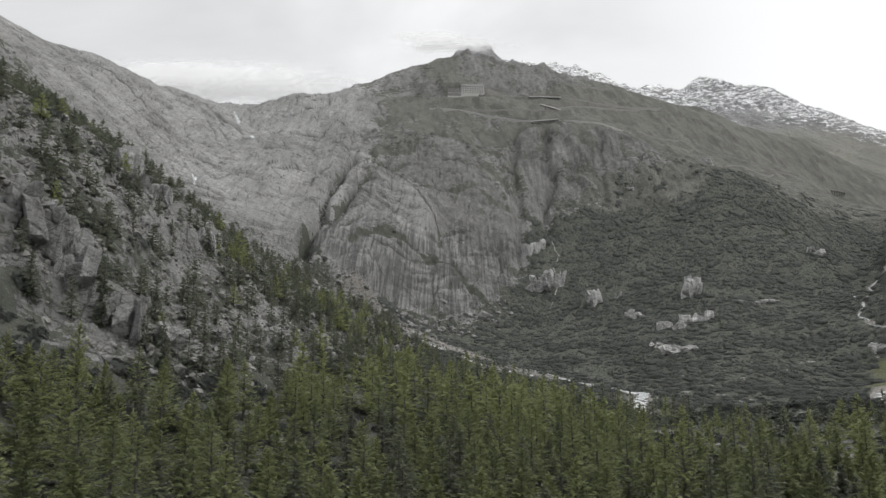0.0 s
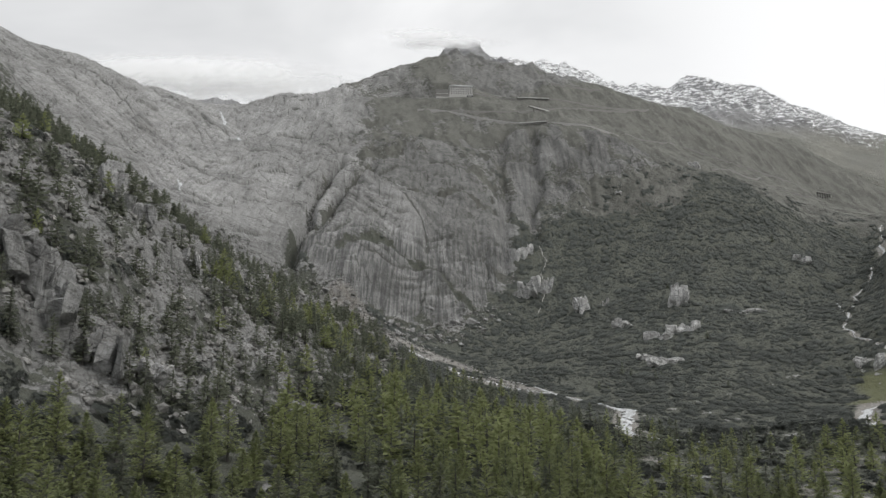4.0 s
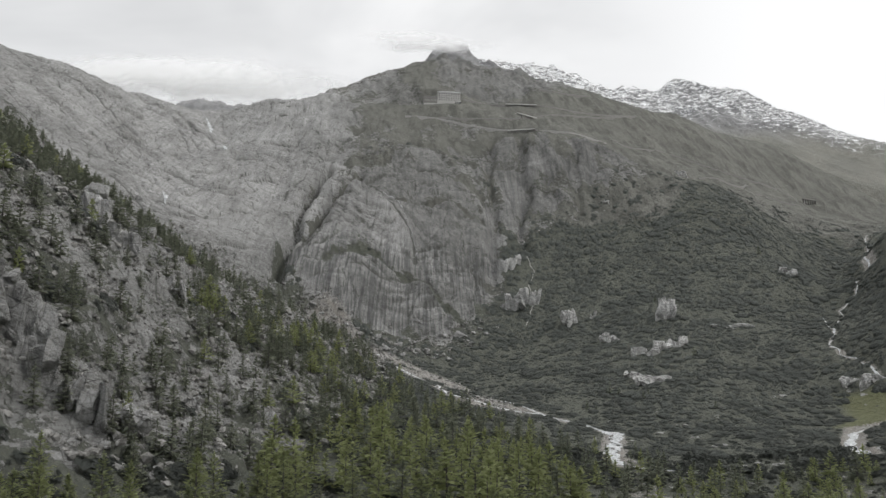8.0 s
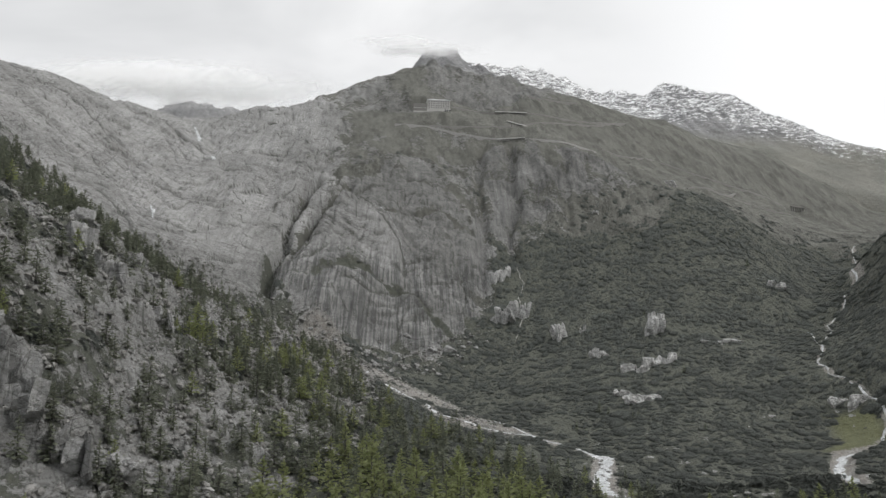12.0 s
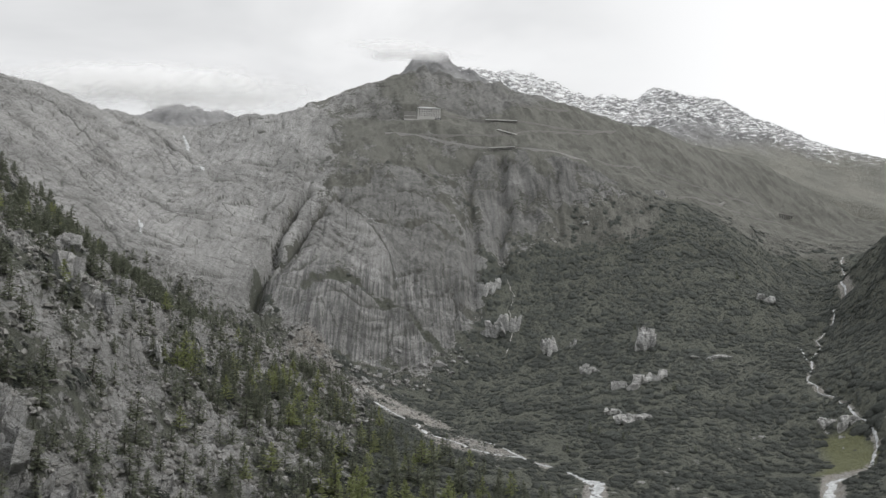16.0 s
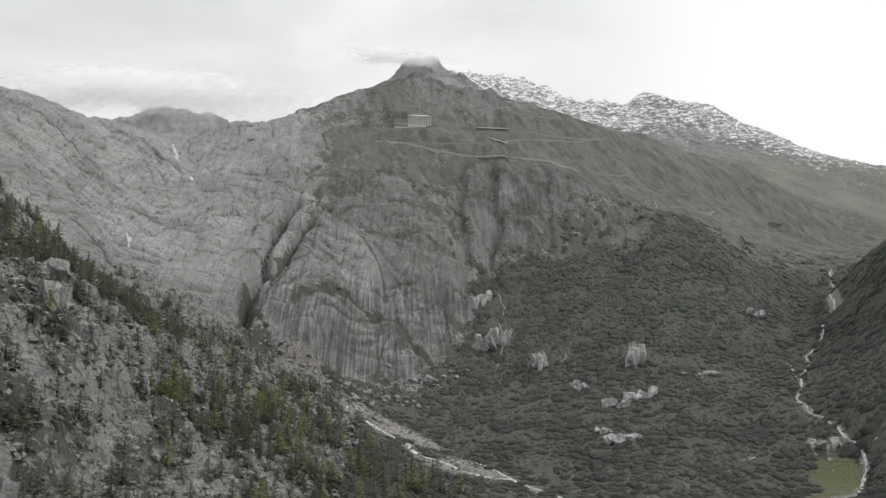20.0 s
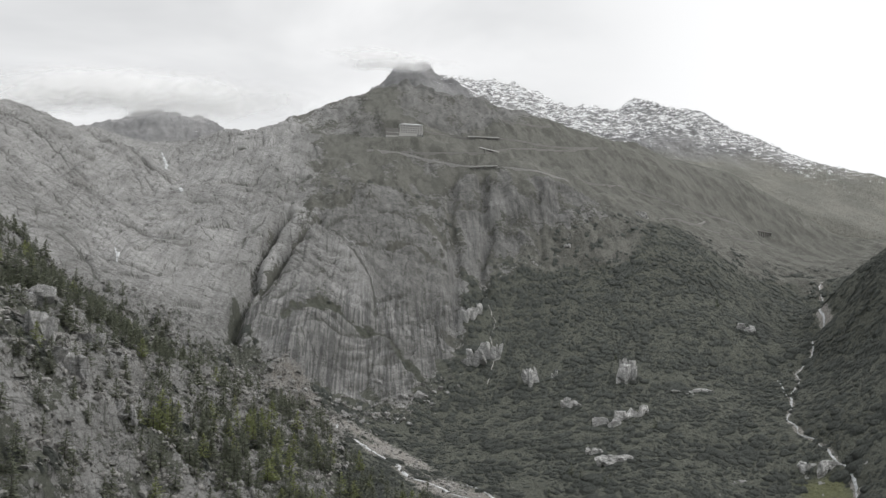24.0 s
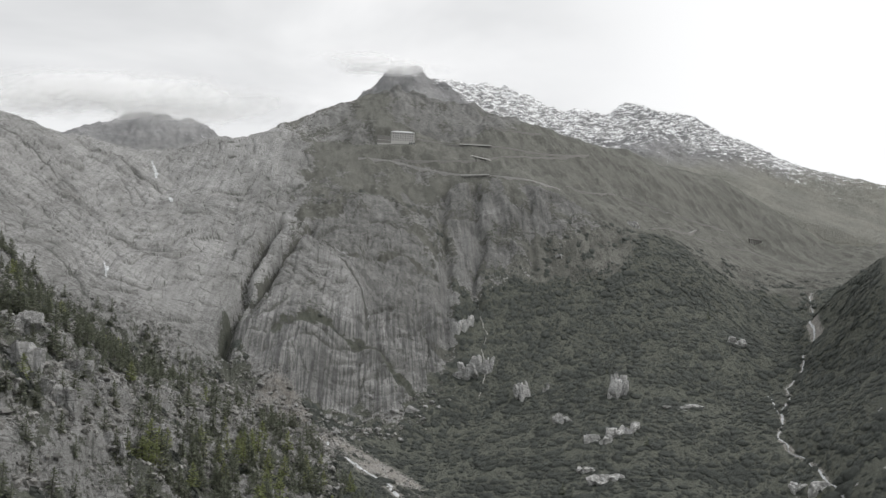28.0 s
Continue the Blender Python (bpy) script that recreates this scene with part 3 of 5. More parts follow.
def lichen(x, y, z):
    """How old and lichen-dark the rock is: pale where the ice left it lately."""
    n = fbm(x / 60, y / 60, 4, 121)
    old = np.maximum.reduce([smooth(270, 400, z + 60 * n) * smooth(-190, -30, x - 0.12 * (y - 1100)), 0.8 * inside(x, y, CRAGS_AREA, 40), inside(x, y, CLIFF_AREA, 20) * np.maximum(0.75 + 0.5 * n, smooth(150, 260, z) * 0.9), 0.48 * inside(x, y, HILL_AREA, 20)])
    return np.clip((old + 0.35 * n) * (1 - 0.7 * inside(x, y, DOME_AREA, 12)), 0, 1)


def worley(x, y, seed=0):
    """Cells: how far inside its cell a place is, 0 at its border, and the cell's own number, 0 to 1."""
    i, j = np.floor(x).astype(np.int64), np.floor(y).astype(np.int64)
    first, second, own = np.full(x.shape, 9.0), np.full(x.shape, 9.0), np.zeros(x.shape)
    for a in (-1, 0, 1):
        for b in (-1, 0, 1):
            h = hashed(i + a, j + b, seed)
            d = np.hypot(i + a + (h & np.uint32(1023)) / 1023.0 - x, j + b + ((h >> np.uint32(10)) & np.uint32(1023)) / 1023.0 - y)
            own = np.where(d < first, ((h >> np.uint32(20)) & np.uint32(1023)) / 1023.0, own)
            second = np.minimum(second, np.maximum(d, first))
            first = np.minimum(first, d)
    return second - first, own


def sheets(s, period, along, seed, riser=0.14):
    """Rock in sheets: gentle backs that drop, each ended by an abrupt edge. Gives the relief, -1 to 0, and the mask of
    dirt and painted shade under the edge.
    """
    k = s / period
    i = np.floor(k)
    f = k - i
    force = smooth(-0.15, 0.30, gnoise(i * 7.31 + along / (period * 3.4), i * 3.17, seed))
    drop = np.where(f < 1 - riser, -f / (1 - riser), -(1 - f) / riser)
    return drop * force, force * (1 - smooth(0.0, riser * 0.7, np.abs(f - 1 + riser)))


def wall_relief(x, y, base, cliff, slabs, calm):
    """The bare rock: whalebacks, sheets that peel, upright joints, broken blocks. Gives height and the mask of dirt and
    painted shade in the joints.
    """
    bare = np.maximum(cliff, slabs)
    run, across = x * 0.35 + y * 0.94, -x * 0.94 + y * 0.35
    big, mid, tiny = fbm(x / 170, y / 170, 3, 66, 0.45), fbm(x / 60, y / 60, 4, 67, 0.5), fbm(x / 9, y / 9, 3, 69, 0.6)
    west = smooth(-180, -300, x)
    z = slabs * calm * 15 * (billow(across / 120 + 0.5 * gnoise(x / 90, y / 90, 71), run / 260, 2, 72, 0.5) - 0.35)
    z = z + cliff * 9 * (billow(x / 62 + 0.25 * mid, y / 190, 2, 63) - 0.35)
    joint_shade = np.zeros_like(x)
    sets = ((base + 0.34 * x + 0.10 * y + 70 * big + 8 * mid, 25, 6.5, x, 161, 0.12, (0.5 + 0.3 * west)), (base - 0.36 * x + 0.08 * y + 60 * big + 8 * mid, 17, 5.0, x, 162, 0.12, 1 - 0.5 * west),
            (base + 0.10 * x + 26 * big + 7 * mid, 8.5, 2.6, x, 163, 0.16, 0.85), (base + 0.62 * x + 40 * big + 9 * mid, 9.0, 2.6, x, 164, 0.16, west), (0.95 * x - 0.30 * y + 44 * big + 6 * mid, 23, 5.0, y, 165, 0.10, 0.8),
            (0.99 * x - 0.10 * y + 10 * big + 2.0 * mid, 7.5, 1.5, y, 166, 0.22, 0.9 * cliff), (base * 0.9 - 0.15 * x + 16 * mid, 5.0, 1.3, x, 167, 0.22, 0.7))
    for s, period, depth, along, seed, riser, share in sets:
        h, line = sheets(s, period, along, seed, riser)
        z = z + bare * calm * share * depth * (h + 0.3)
        joint_shade = np.maximum(joint_shade, line * share * bare * (0.55 + 0.45 * smooth(1.0, 6.0, depth)))
    # slabs broken across: long blocks, each a little higher or lower than the next
    edge, own = worley((across + 14 * mid) / 17, (run * 0.9 + 16 * mid) / 30, 168)
    z = z + bare * calm * (2.6 * (own - 0.5) * smooth(0.0, 0.10, edge) + 0.3 * tiny)
    joint_shade = np.maximum(joint_shade, bare * 0.8 * (1 - smooth(0.01, 0.06, edge)) * smooth(0.3, 0.6, own))
    z = z + cliff * 9 * inside(x + 3 * mid, y + 5 * mid, DOME_AREA, 7)
    return z, joint_shade


def height(x, y, parts=False):
    x, y = np.asarray(x, float), np.asarray(y, float)
    if x.size > 24000:
        n = x.size // 16000 + 1
        pieces = [height(a, b, parts) for a, b in zip(np.array_split(x, n), np.array_split(y, n))]
        return tuple(np.concatenate(p) for p in zip(*pieces)) if parts else np.concatenate(pieces)
    z = landform_z = landform(x, y)
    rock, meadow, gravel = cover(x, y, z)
    cliff, slabs, hill = inside(x, y, CLIFF_AREA, 14), inside(x, y, SLAB_AREA, 20), inside(x, y, HILL_AREA, 25)
    wx, wy = x + 14 * fbm(x / 60, y / 60, 3, 41), y + 14 * fbm(x / 60, y / 60, 3, 42)
    # rolling ground
    z = z + (2.0 + 4.0 * meadow + 2.0 * slabs) * fbm(x / 90, y / 90, 4, 51)
    saw = bench(x, y, landform_z)
    saw = saw - np.floor(saw)
    step = (smooth(0.34, 0.66, saw) - saw) * smooth(-0.25, 0.25, gnoise(x / 60, y / 60, 62))
    calm = 1 - 0.75 * np.exp(-(from_line(x, y, [p[:2] for p in SLAB_CREST[:10]]) / 40) ** 2)
    relief, joint_shade = wall_relief(x, y, landform_z, cliff, slabs, calm)
    z = z + relief
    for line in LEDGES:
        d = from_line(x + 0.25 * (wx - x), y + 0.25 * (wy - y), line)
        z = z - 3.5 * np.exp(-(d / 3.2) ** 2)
        # a dark line along each notch, its shade put into the colour
        joint_shade = np.maximum(joint_shade, 0.9 * np.exp(-(d / 2.2) ** 2))
    # broken blocks: in the middle of the wall, on the hillside and on the scree below
    broken = np.maximum.reduce([hill, 0.8 * inside(x, y, BLOCK_AREA, 8), 0.9 * inside(x, y, SCREE_AREA, 12)])
    k = np.flatnonzero(broken > 0.02)
    if len(k):
        u, v = wx[k], wy[k]
        tall, small = worley(u / 6.5, v / 8.0, 171), worley(u / 2.6 + 0.4 * v / 9, v / 3.4, 172)
        blocks = smooth(-0.25, 0.1, fbm(u / 35, v / 35, 3, 173))
        z[k] += broken[k] * (4.2 * (tall[1] - 0.5) * smooth(0.0, 0.25, tall[0]) * (0.35 + 0.65 * blocks) + 1.7 * (small[1] - 0.5) * smooth(0.0, 0.3, small[0]))
        # gaps between blocks darkened in the colour, in place of shade
        joint_shade[k] = np.maximum(joint_shade[k], broken[k] * np.maximum(0.6 * (1 - smooth(0.02, 0.14, tall[0])), 0.35 * (1 - smooth(0.02, 0.16, small[0]))))
    # crags in the turf
    crag = np.clip(rock - 0.15, 0, 1) * (1 - cliff) * (1 - slabs)
    z = z + crag * smooth(700, 900, y) * (24 * (billow(wx / 36, wy / 120, 4, 81, 0.5) - 0.35) + 30 * step) + crag * (1 - smooth(700, 900, y)) * 5 * (ridged(wx / 22, wy / 40, 4, 82) - 0.4)
    # broken hillside: bluffs and hollows
    bluff = z / 24 + 0.7 * fbm(x / 45, y / 45, 3, 91)
    saw = bluff - np.floor(bluff)
    z = z + hill * (9 * (smooth(0.25, 0.75, saw) - saw) + 9 * (billow(wx / 30, wy / 30, 3, 92, 0.5) - 0.35))
    for n, line in enumerate(GULLIES):
        d = from_line(wx, wy, line) if n > 1 else from_line(x + 0.25 * (wx - x), y + 0.25 * (wy - y), line)
        z = z - (27, 17, 13, 11, 10)[n] * np.exp(-(d / (5.5, 5, 8, 6, 6)[n]) ** 2)
    d = from_line(x + 4 * fbm(x / 14, y / 14, 2, 95), y, BROOK)
    z = z - 3.5 * np.exp(-(d / 6) ** 2)
    # tussocks in the turf, ribs of old gullies down the upper slopes
    z = z + meadow * (7.0 * (billow(wx / 38, wy / 150, 3, 96) - 0.35) + 1.2 * fbm(x / 9, y / 9, 3, 97))
    # the levelled ground of the hotel
    pad = (1 - smooth(40, 62, np.abs(x - 36))) * smooth(1120, 1150, y) * (1 - smooth(1262, 1285, y))
    z = z + (np.minimum(z, 529.5 - 6.5 * smooth(1249.5, 1245.5, y) - 0.46 * np.maximum(1245 - y, 0)) - z) * pad
    return (z, rock, meadow, gravel, joint_shade) if parts else z


def numpy_mesh(name, verts, quads, material, fields=(), smooth_shade=True):
    me = bpy.data.meshes.new(name)
    me.vertices.add(len(verts))
    me.vertices.foreach_set("co", np.ascontiguousarray(verts, np.float32).ravel())
    n, k = quads.shape
    me.loops.add(n * k)
    me.loops.foreach_set("vertex_index", np.ascontiguousarray(quads, np.int32).ravel())
    me.polygons.add(n)
    me.polygons.foreach_set("loop_start", np.arange(0, n * k, k, dtype=np.int32))
    me.polygons.foreach_set("use_smooth", np.full(n, smooth_shade))
    for key, values in fields:
        me.attributes.new(key, "FLOAT", "POINT").data.foreach_set("value", np.ascontiguousarray(values, np.float32))
    me.materials.append(material)
    me.update(calc_edges=True)
    return me


def grid_quads(rows, columns):
    i = np.arange(rows * columns).reshape(rows, columns)
    return np.stack([i[:-1, :-1], i[:-1, 1:], i[1:, 1:], i[1:, :-1]], -1).reshape(-1, 4)


def ladder(a, b, ratio):
    return list(a * (b / a) ** (np.arange(int(math.log(b / a) / ratio) + 1) / (int(math.log(b / a) / ratio) + 1)))


def build_ground():
    """One sheet in rings about the valley floor, fine towards the mountain and coarse elsewhere."""
    bearing = np.radians(np.r_[np.linspace(-180, -34, 50, endpoint=False), np.linspace(-34, 37, 880), np.linspace(37, 180, 50)[1:]])
    reach = np.array([2.0] + ladder(6, 90, 0.12) + ladder(90, 240, 0.014) + ladder(240, 700, 0.0042) + ladder(700, 1080, 0.0017) + ladder(1080, 1560, 0.0027) + ladder(1560, 2300, 0.008) + ladder(2300, 4600, 0.06) + [4600.0])
    r, b = np.meshgrid(reach, bearing, indexing="ij")
    x, y = (r * np.sin(b)).ravel(), (r * np.cos(b)).ravel()
    z, rock, meadow, gravel, joint_shade = height(x, y, True)
    old, lush = lichen(x, y, z), inside(x, y, LUSH_AREA, 7)
    wet = np.clip(inside(x, y, CLIFF_AREA, 15) * (0.25 + 0.85 * smooth(250, 190, z)) + 0.25 * inside(x, y, SLAB_AREA, 20) + 0.4 * inside(x, y, CRAGS_AREA, 20), 0, 1)
    far = smooth(2300, 3400, np.hypot(x, y))
    z = z - 70 * smooth(1880, 2020, np.hypot(x, y)) * smooth(300, 500, x)
    z = z * (1 - far) + far * np.clip(z, 0, 420)
    quads = grid_quads(len(reach), len(bearing))
    mid = np.c_[x, y][quads].mean(1)
    zone = np.where(inside(mid[:, 0], mid[:, 1], HILL_AREA, 1) > 0.5, 1, np.where(mid[:, 1] + 0.2 * mid[:, 0] > 745, 2, 0))
    verts = np.c_[x, y, z]
    names = (("ground", "valley floor of scrub, gravel and thin grass"), ("hillside", "steep broken hillside of grey rock, talus and turf"), ("mountain", "grey granite mountain with ice-worn slabs, a streaked cliff and dark turf"))
    for k, (name, label) in enumerate(names):
        q = quads[zone == k]
        used, back = np.unique(q, return_inverse=True)
        me = numpy_mesh(name, verts[used], back.reshape(q.shape)[:, ::-1], GROUND, (("rock", rock[used]), ("meadow", meadow[used]), ("gravel", gravel[used]), ("lichen", old[used]), ("lush", lush[used]), ("wet", wet[used]), ("joint_shade", joint_shade[used])))
        tagged(new(name, me), label, "ground" if k == 0 else name, kind="structure")


build_ground()

# ---- the far summits ----
SUMMITS = [(4, 2000, 880), (14, 2020, 905), (45, 2040, 968), (93, 2045, 979), (137, 2040, 971), (153, 2040, 944), (201, 2060, 950), (245, 2060, 921), (234, 2310, 1057), (377, 2320, 1054), (461, 2320, 1028), (516, 2330, 1013),
           (600, 2340, 978), (706, 2340, 993), (750, 2340, 978), (823, 2347, 1021), (888, 2340, 998), (1031, 2310, 959), (1088, 2280, 917), (1151, 2230, 876), (1218, 2150, 786), (1327, 2080, 730), (1407, 2050, 708), (1520, 2020, 667)]
SUMMIT_FEET = [(60, 1750, 700), (250, 1750, 640), (450, 1800, 610), (700, 1820, 625), (950, 1850, 640), (1150, 1850, 585), (1350, 1850, 560), (-150, 1800, 600), (469, 2235, 925), (1162, 2031, 725), (1062, 1940, 664), (700, 2100, 800), (900, 2100, 810),
               (300, 2180, 900), (100, 2500, 800), (500, 2600, 800), (1000, 2600, 760), (1500, 2400, 560), (1800, 1800, 420), (-300, 2100, 640)]
MIST_PEAK = [(-868, 2300, 856), (-800, 2300, 888), (-741, 2300, 908), (-650, 2320, 918), (-576, 2300, 900), (-520, 2300, 890), (-482, 2300, 868), (-440, 2300, 835), (-1000, 2300, 820), (-300, 2380, 760), (-200, 2300, 700), (-600, 2050, 660), (-900, 2050, 660), (-350, 2050, 640), (-600, 2800, 700), (-1300, 2400, 700), (-1100, 2900, 600), (-100, 2700, 600)]


def far_ridge(name, lines, bearings, reaches, columns, rows, label, floor):
    form = Landform(lines, 0.5)
    r, b = np.meshgrid(np.linspace(*reaches, rows), np.radians(np.linspace(*bearings, columns)), indexing="ij")
    x, y = (r * np.sin(b)).ravel(), (r * np.cos(b)).ravel()
    z = form(x, y)
    steep = smooth(640, 850, z)
    z = z + (8 + 34 * steep) * (ridged((x + 0.3 * y) / 150, y / 260, 5, 103, 0.55) - 0.6) + 14 * steep * (ridged(x / 40, y / 70, 3, 107) - 0.5)
    snow = (0.50 * smooth(650, 860, z + 60 * fbm(x / 200, y / 200, 3, 109) + 110 * smooth(850, 1250, x)) + 0.10 * smooth(900, 1050, z)) * (0.45 + 0.55 * smooth(200, 330, x + 0.4 * (y - 2040))) + 0.02
    meadow = 1 - smooth(660, 800, z + 50 * fbm(x / 120, y / 120, 3, 111))
    sink = 160 * (1 - smooth(reaches[0], reaches[0] + 190, r.ravel()))
    verts = np.c_[x, y, np.maximum(z - sink, floor)]
    me = numpy_mesh(name, verts, grid_quads(rows, columns)[:, ::-1], SNOW_ROCK, (("snow", snow), ("meadow", meadow)))
    return tagged(new(name, me), label, "mountain", kind="structure")


far_ridge("snowy_mountain", [SUMMITS, SUMMIT_FEET], (-6, 46), (1700, 2750), 440, 210, "distant grey summits dusted with fresh snow above turf slopes", 300)
far_ridge("misty_mountain", [MIST_PEAK], (-32, -4), (1900, 2900), 220, 120, "distant snow-flecked peak half lost in cloud", 300)


# ---- things ----
def part(name, me, parent, label="", m=None):
    """One mesh object under a thing or a part."""
    ob = new(name, me)
    ob.parent = parent
    if m is not None:
        ob.matrix_basis = m
    return tagged(ob, label) if label else ob


def bm_mesh(name, bm, material, smooth_shade=False):
    me = bpy.data.meshes.new(name)
    bm.to_mesh(me)
    bm.free()
    me.materials.append(material)
    if smooth_shade:
        me.polygons.foreach_set("use_smooth", [True] * len(me.polygons))
    return me


def box_mesh(name, size, material, bevel=0.0, at=(0, 0, 0)):
    bm = bmesh.new()
    bmesh.ops.create_cube(bm, size=1.0, matrix=Matrix.Translation(at) @ Matrix.Diagonal((*size, 1)))
    if bevel:
        bmesh.ops.bevel(bm, geom=bm.edges[:], offset=bevel, segments=1, affect="EDGES")
    return bm_mesh(name, bm, material)


def z_at(x, y):
    return float(height(np.array([x]), np.array([y]))[0])


rng = np.random.RandomState(7)


# ---- trees ----
def tree_shape(seed, tall, dark, branches, clumps, size):
    """Trunk, limbs and crown of a conifer: triangles and quads as plain arrays."""
    r = np.random.RandomState(seed)
    lean = r.uniform(-0.02, 0.02, 2) * tall
    levels, sides = 7, 6
    ring = np.arange(sides) * math.tau / sides
    trunk = []
    for k in range(levels):
        f = k / (levels - 1)
        w = (0.022 * tall) * (1 - f) ** 0.8 * (1.35 if k == 0 else 1) + 0.02
        trunk += [(lean[0] * f * f + w * math.cos(a), lean[1] * f * f + w * math.sin(a), f * tall * 0.98 - (0.6 if k == 0 else 0)) for a in ring]
    trunk_f = [(k * sides + i, k * sides + (i + 1) % sides, (k + 1) * sides + (i + 1) % sides, (k + 1) * sides + i) for k in range(levels - 1) for i in range(sides)]
    limb, limb_f, leaf, leaf_f = [], [], [], []
    low = 0.10 if dark else 0.16
    side = r.uniform(0.85, 1.15, 8)
    for k in range(branches):
        f = low + (1 - low) * ((k + r.rand()) / branches) ** 1.35
        a = k * 2.399 + r.uniform(-0.5, 0.5)
        shape = (1 - f) ** (0.75 if dark else 0.85) * (0.9 + 0.2 * min(1, (f - low) * 6))
        far = tall * (0.31 if dark else 0.36) * shape * r.uniform(0.62, 1.12) * side[int(a / math.tau * 8) % 8] + 0.15
        rise = (-0.22 if dark else 0.02) + 0.55 * f
        base = np.array([lean[0] * f * f, lean[1] * f * f, f * tall * 0.97])
        way = np.array([math.cos(a), math.sin(a), rise])
        n0, tip, across = len(limb), base + way * far, np.array([-way[1], way[0], 0]) * 0.006 * tall * (1 - f)
        limb += [tuple(base + across), tuple(base - across), tuple(base + np.array([0, 0, 0.01 * tall * (1 - f)])), tuple(tip)]
        limb_f += [(n0, n0 + 1, n0 + 3), (n0 + 1, n0 + 2, n0 + 3), (n0 + 2, n0, n0 + 3)]
        for c in range(clumps):
            s = ((c + r.uniform(0.35, 1.05)) / clumps) ** 0.75
            p = base + way * far * s + r.normal(0, 0.10, 3) * (0.4 + far * 0.25) + np.array([0, 0, -0.10 * far * s])
            w = size * r.uniform(0.6, 1.25) * (0.55 + 0.45 * (1 - f))
            u = np.array([math.cos(a), math.sin(a), rise * 0.6]) + r.normal(0, 0.28, 3)
            v = np.array([-math.sin(a), math.cos(a), 0]) * r.choice((-1, 1)) + r.normal(0, 0.30, 3)
            u, v = u / np.linalg.norm(u) * w, v / np.linalg.norm(v) * w * 0.6
            n0 = len(leaf)
            leaf += [tuple(p - u * 0.6), tuple(p + v + u * 0.1), tuple(p + u), tuple(p - v + u * 0.1)]
            leaf_f.append((n0, n0 + 1, n0 + 2, n0 + 3))
    top = np.array([lean[0], lean[1], tall])
    for c in range(6):
        n0, a = len(leaf), c * 1.1
        u, v = np.array([0.18 * math.cos(a), 0.18 * math.sin(a), 0.5]) * size, np.array([-math.sin(a), math.cos(a), 0]) * 0.25 * size
        p = top - np.array([0, 0, 0.35 * c * size])
        leaf += [tuple(p - u), tuple(p + v), tuple(p + u), tuple(p - v)]
        leaf_f.append((n0, n0 + 1, n0 + 2, n0 + 3))
    return trunk, trunk_f, limb, limb_f, leaf, leaf_f


def plain_mesh(name, verts, faces, material):
    me = bpy.data.meshes.new(name)
    me.from_pydata(verts, [], faces)
    me.materials.append(material)
    return me


def tree_kind(name, label, seed, tall, dark, group):
    trunk, tf, limb, lf, leaf, ff = tree_shape(seed, tall, dark, 84, 14, 0.80)
    root = tagged(new(name), label, "tree", group)
    part("trunk", plain_mesh("trunk", trunk, tf, BARK), root)
    tagged(part("branch_frame", plain_mesh("branch_frame", limb, lf, BARK), root), kind="stuff")
    part("crown", plain_mesh("crown", leaf, ff, DARK_NEEDLES if dark else LARCH), root)
    return root


FOREST = [(-150, 140), (-105, 195), (-78, 240), (-52, 300), (-32, 385), (20, 420), (62, 400), (90, 350), (140, 372), (210, 380), (270, 300), (230, 165), (120, 130), (-60, 130)]
STONY_WOOD = [(-120, 420), (-30, 420), (30, 440), (75, 440), (60, 520), (10, 560), (-40, 640), (-95, 640), (-120, 540)]


def scatter(n, box, keep):
    """Places in a box of the plan, thinned by keep(x, y), a chance of 0 to 1."""
    x, y = rng.uniform(box[0], box[1], n), rng.uniform(box[2], box[3], n)
    ok = rng.rand(n) < keep(x, y)
    return x[ok], y[ok]


def spaced(x, y, least):
    kept, cells = [], {}
    for k in range(len(x)):
        key = (int(x[k] // least), int(y[k] // least))
        near = [c for a in (-1, 0, 1) for b in (-1, 0, 1) for c in cells.get((key[0] + a, key[1] + b), ())]
        if all((x[k] - x[c]) ** 2 + (y[k] - y[c]) ** 2 > least * least for c in near):
            kept.append(k)
            cells.setdefault(key, []).append(k)
    return np.array(kept, int)


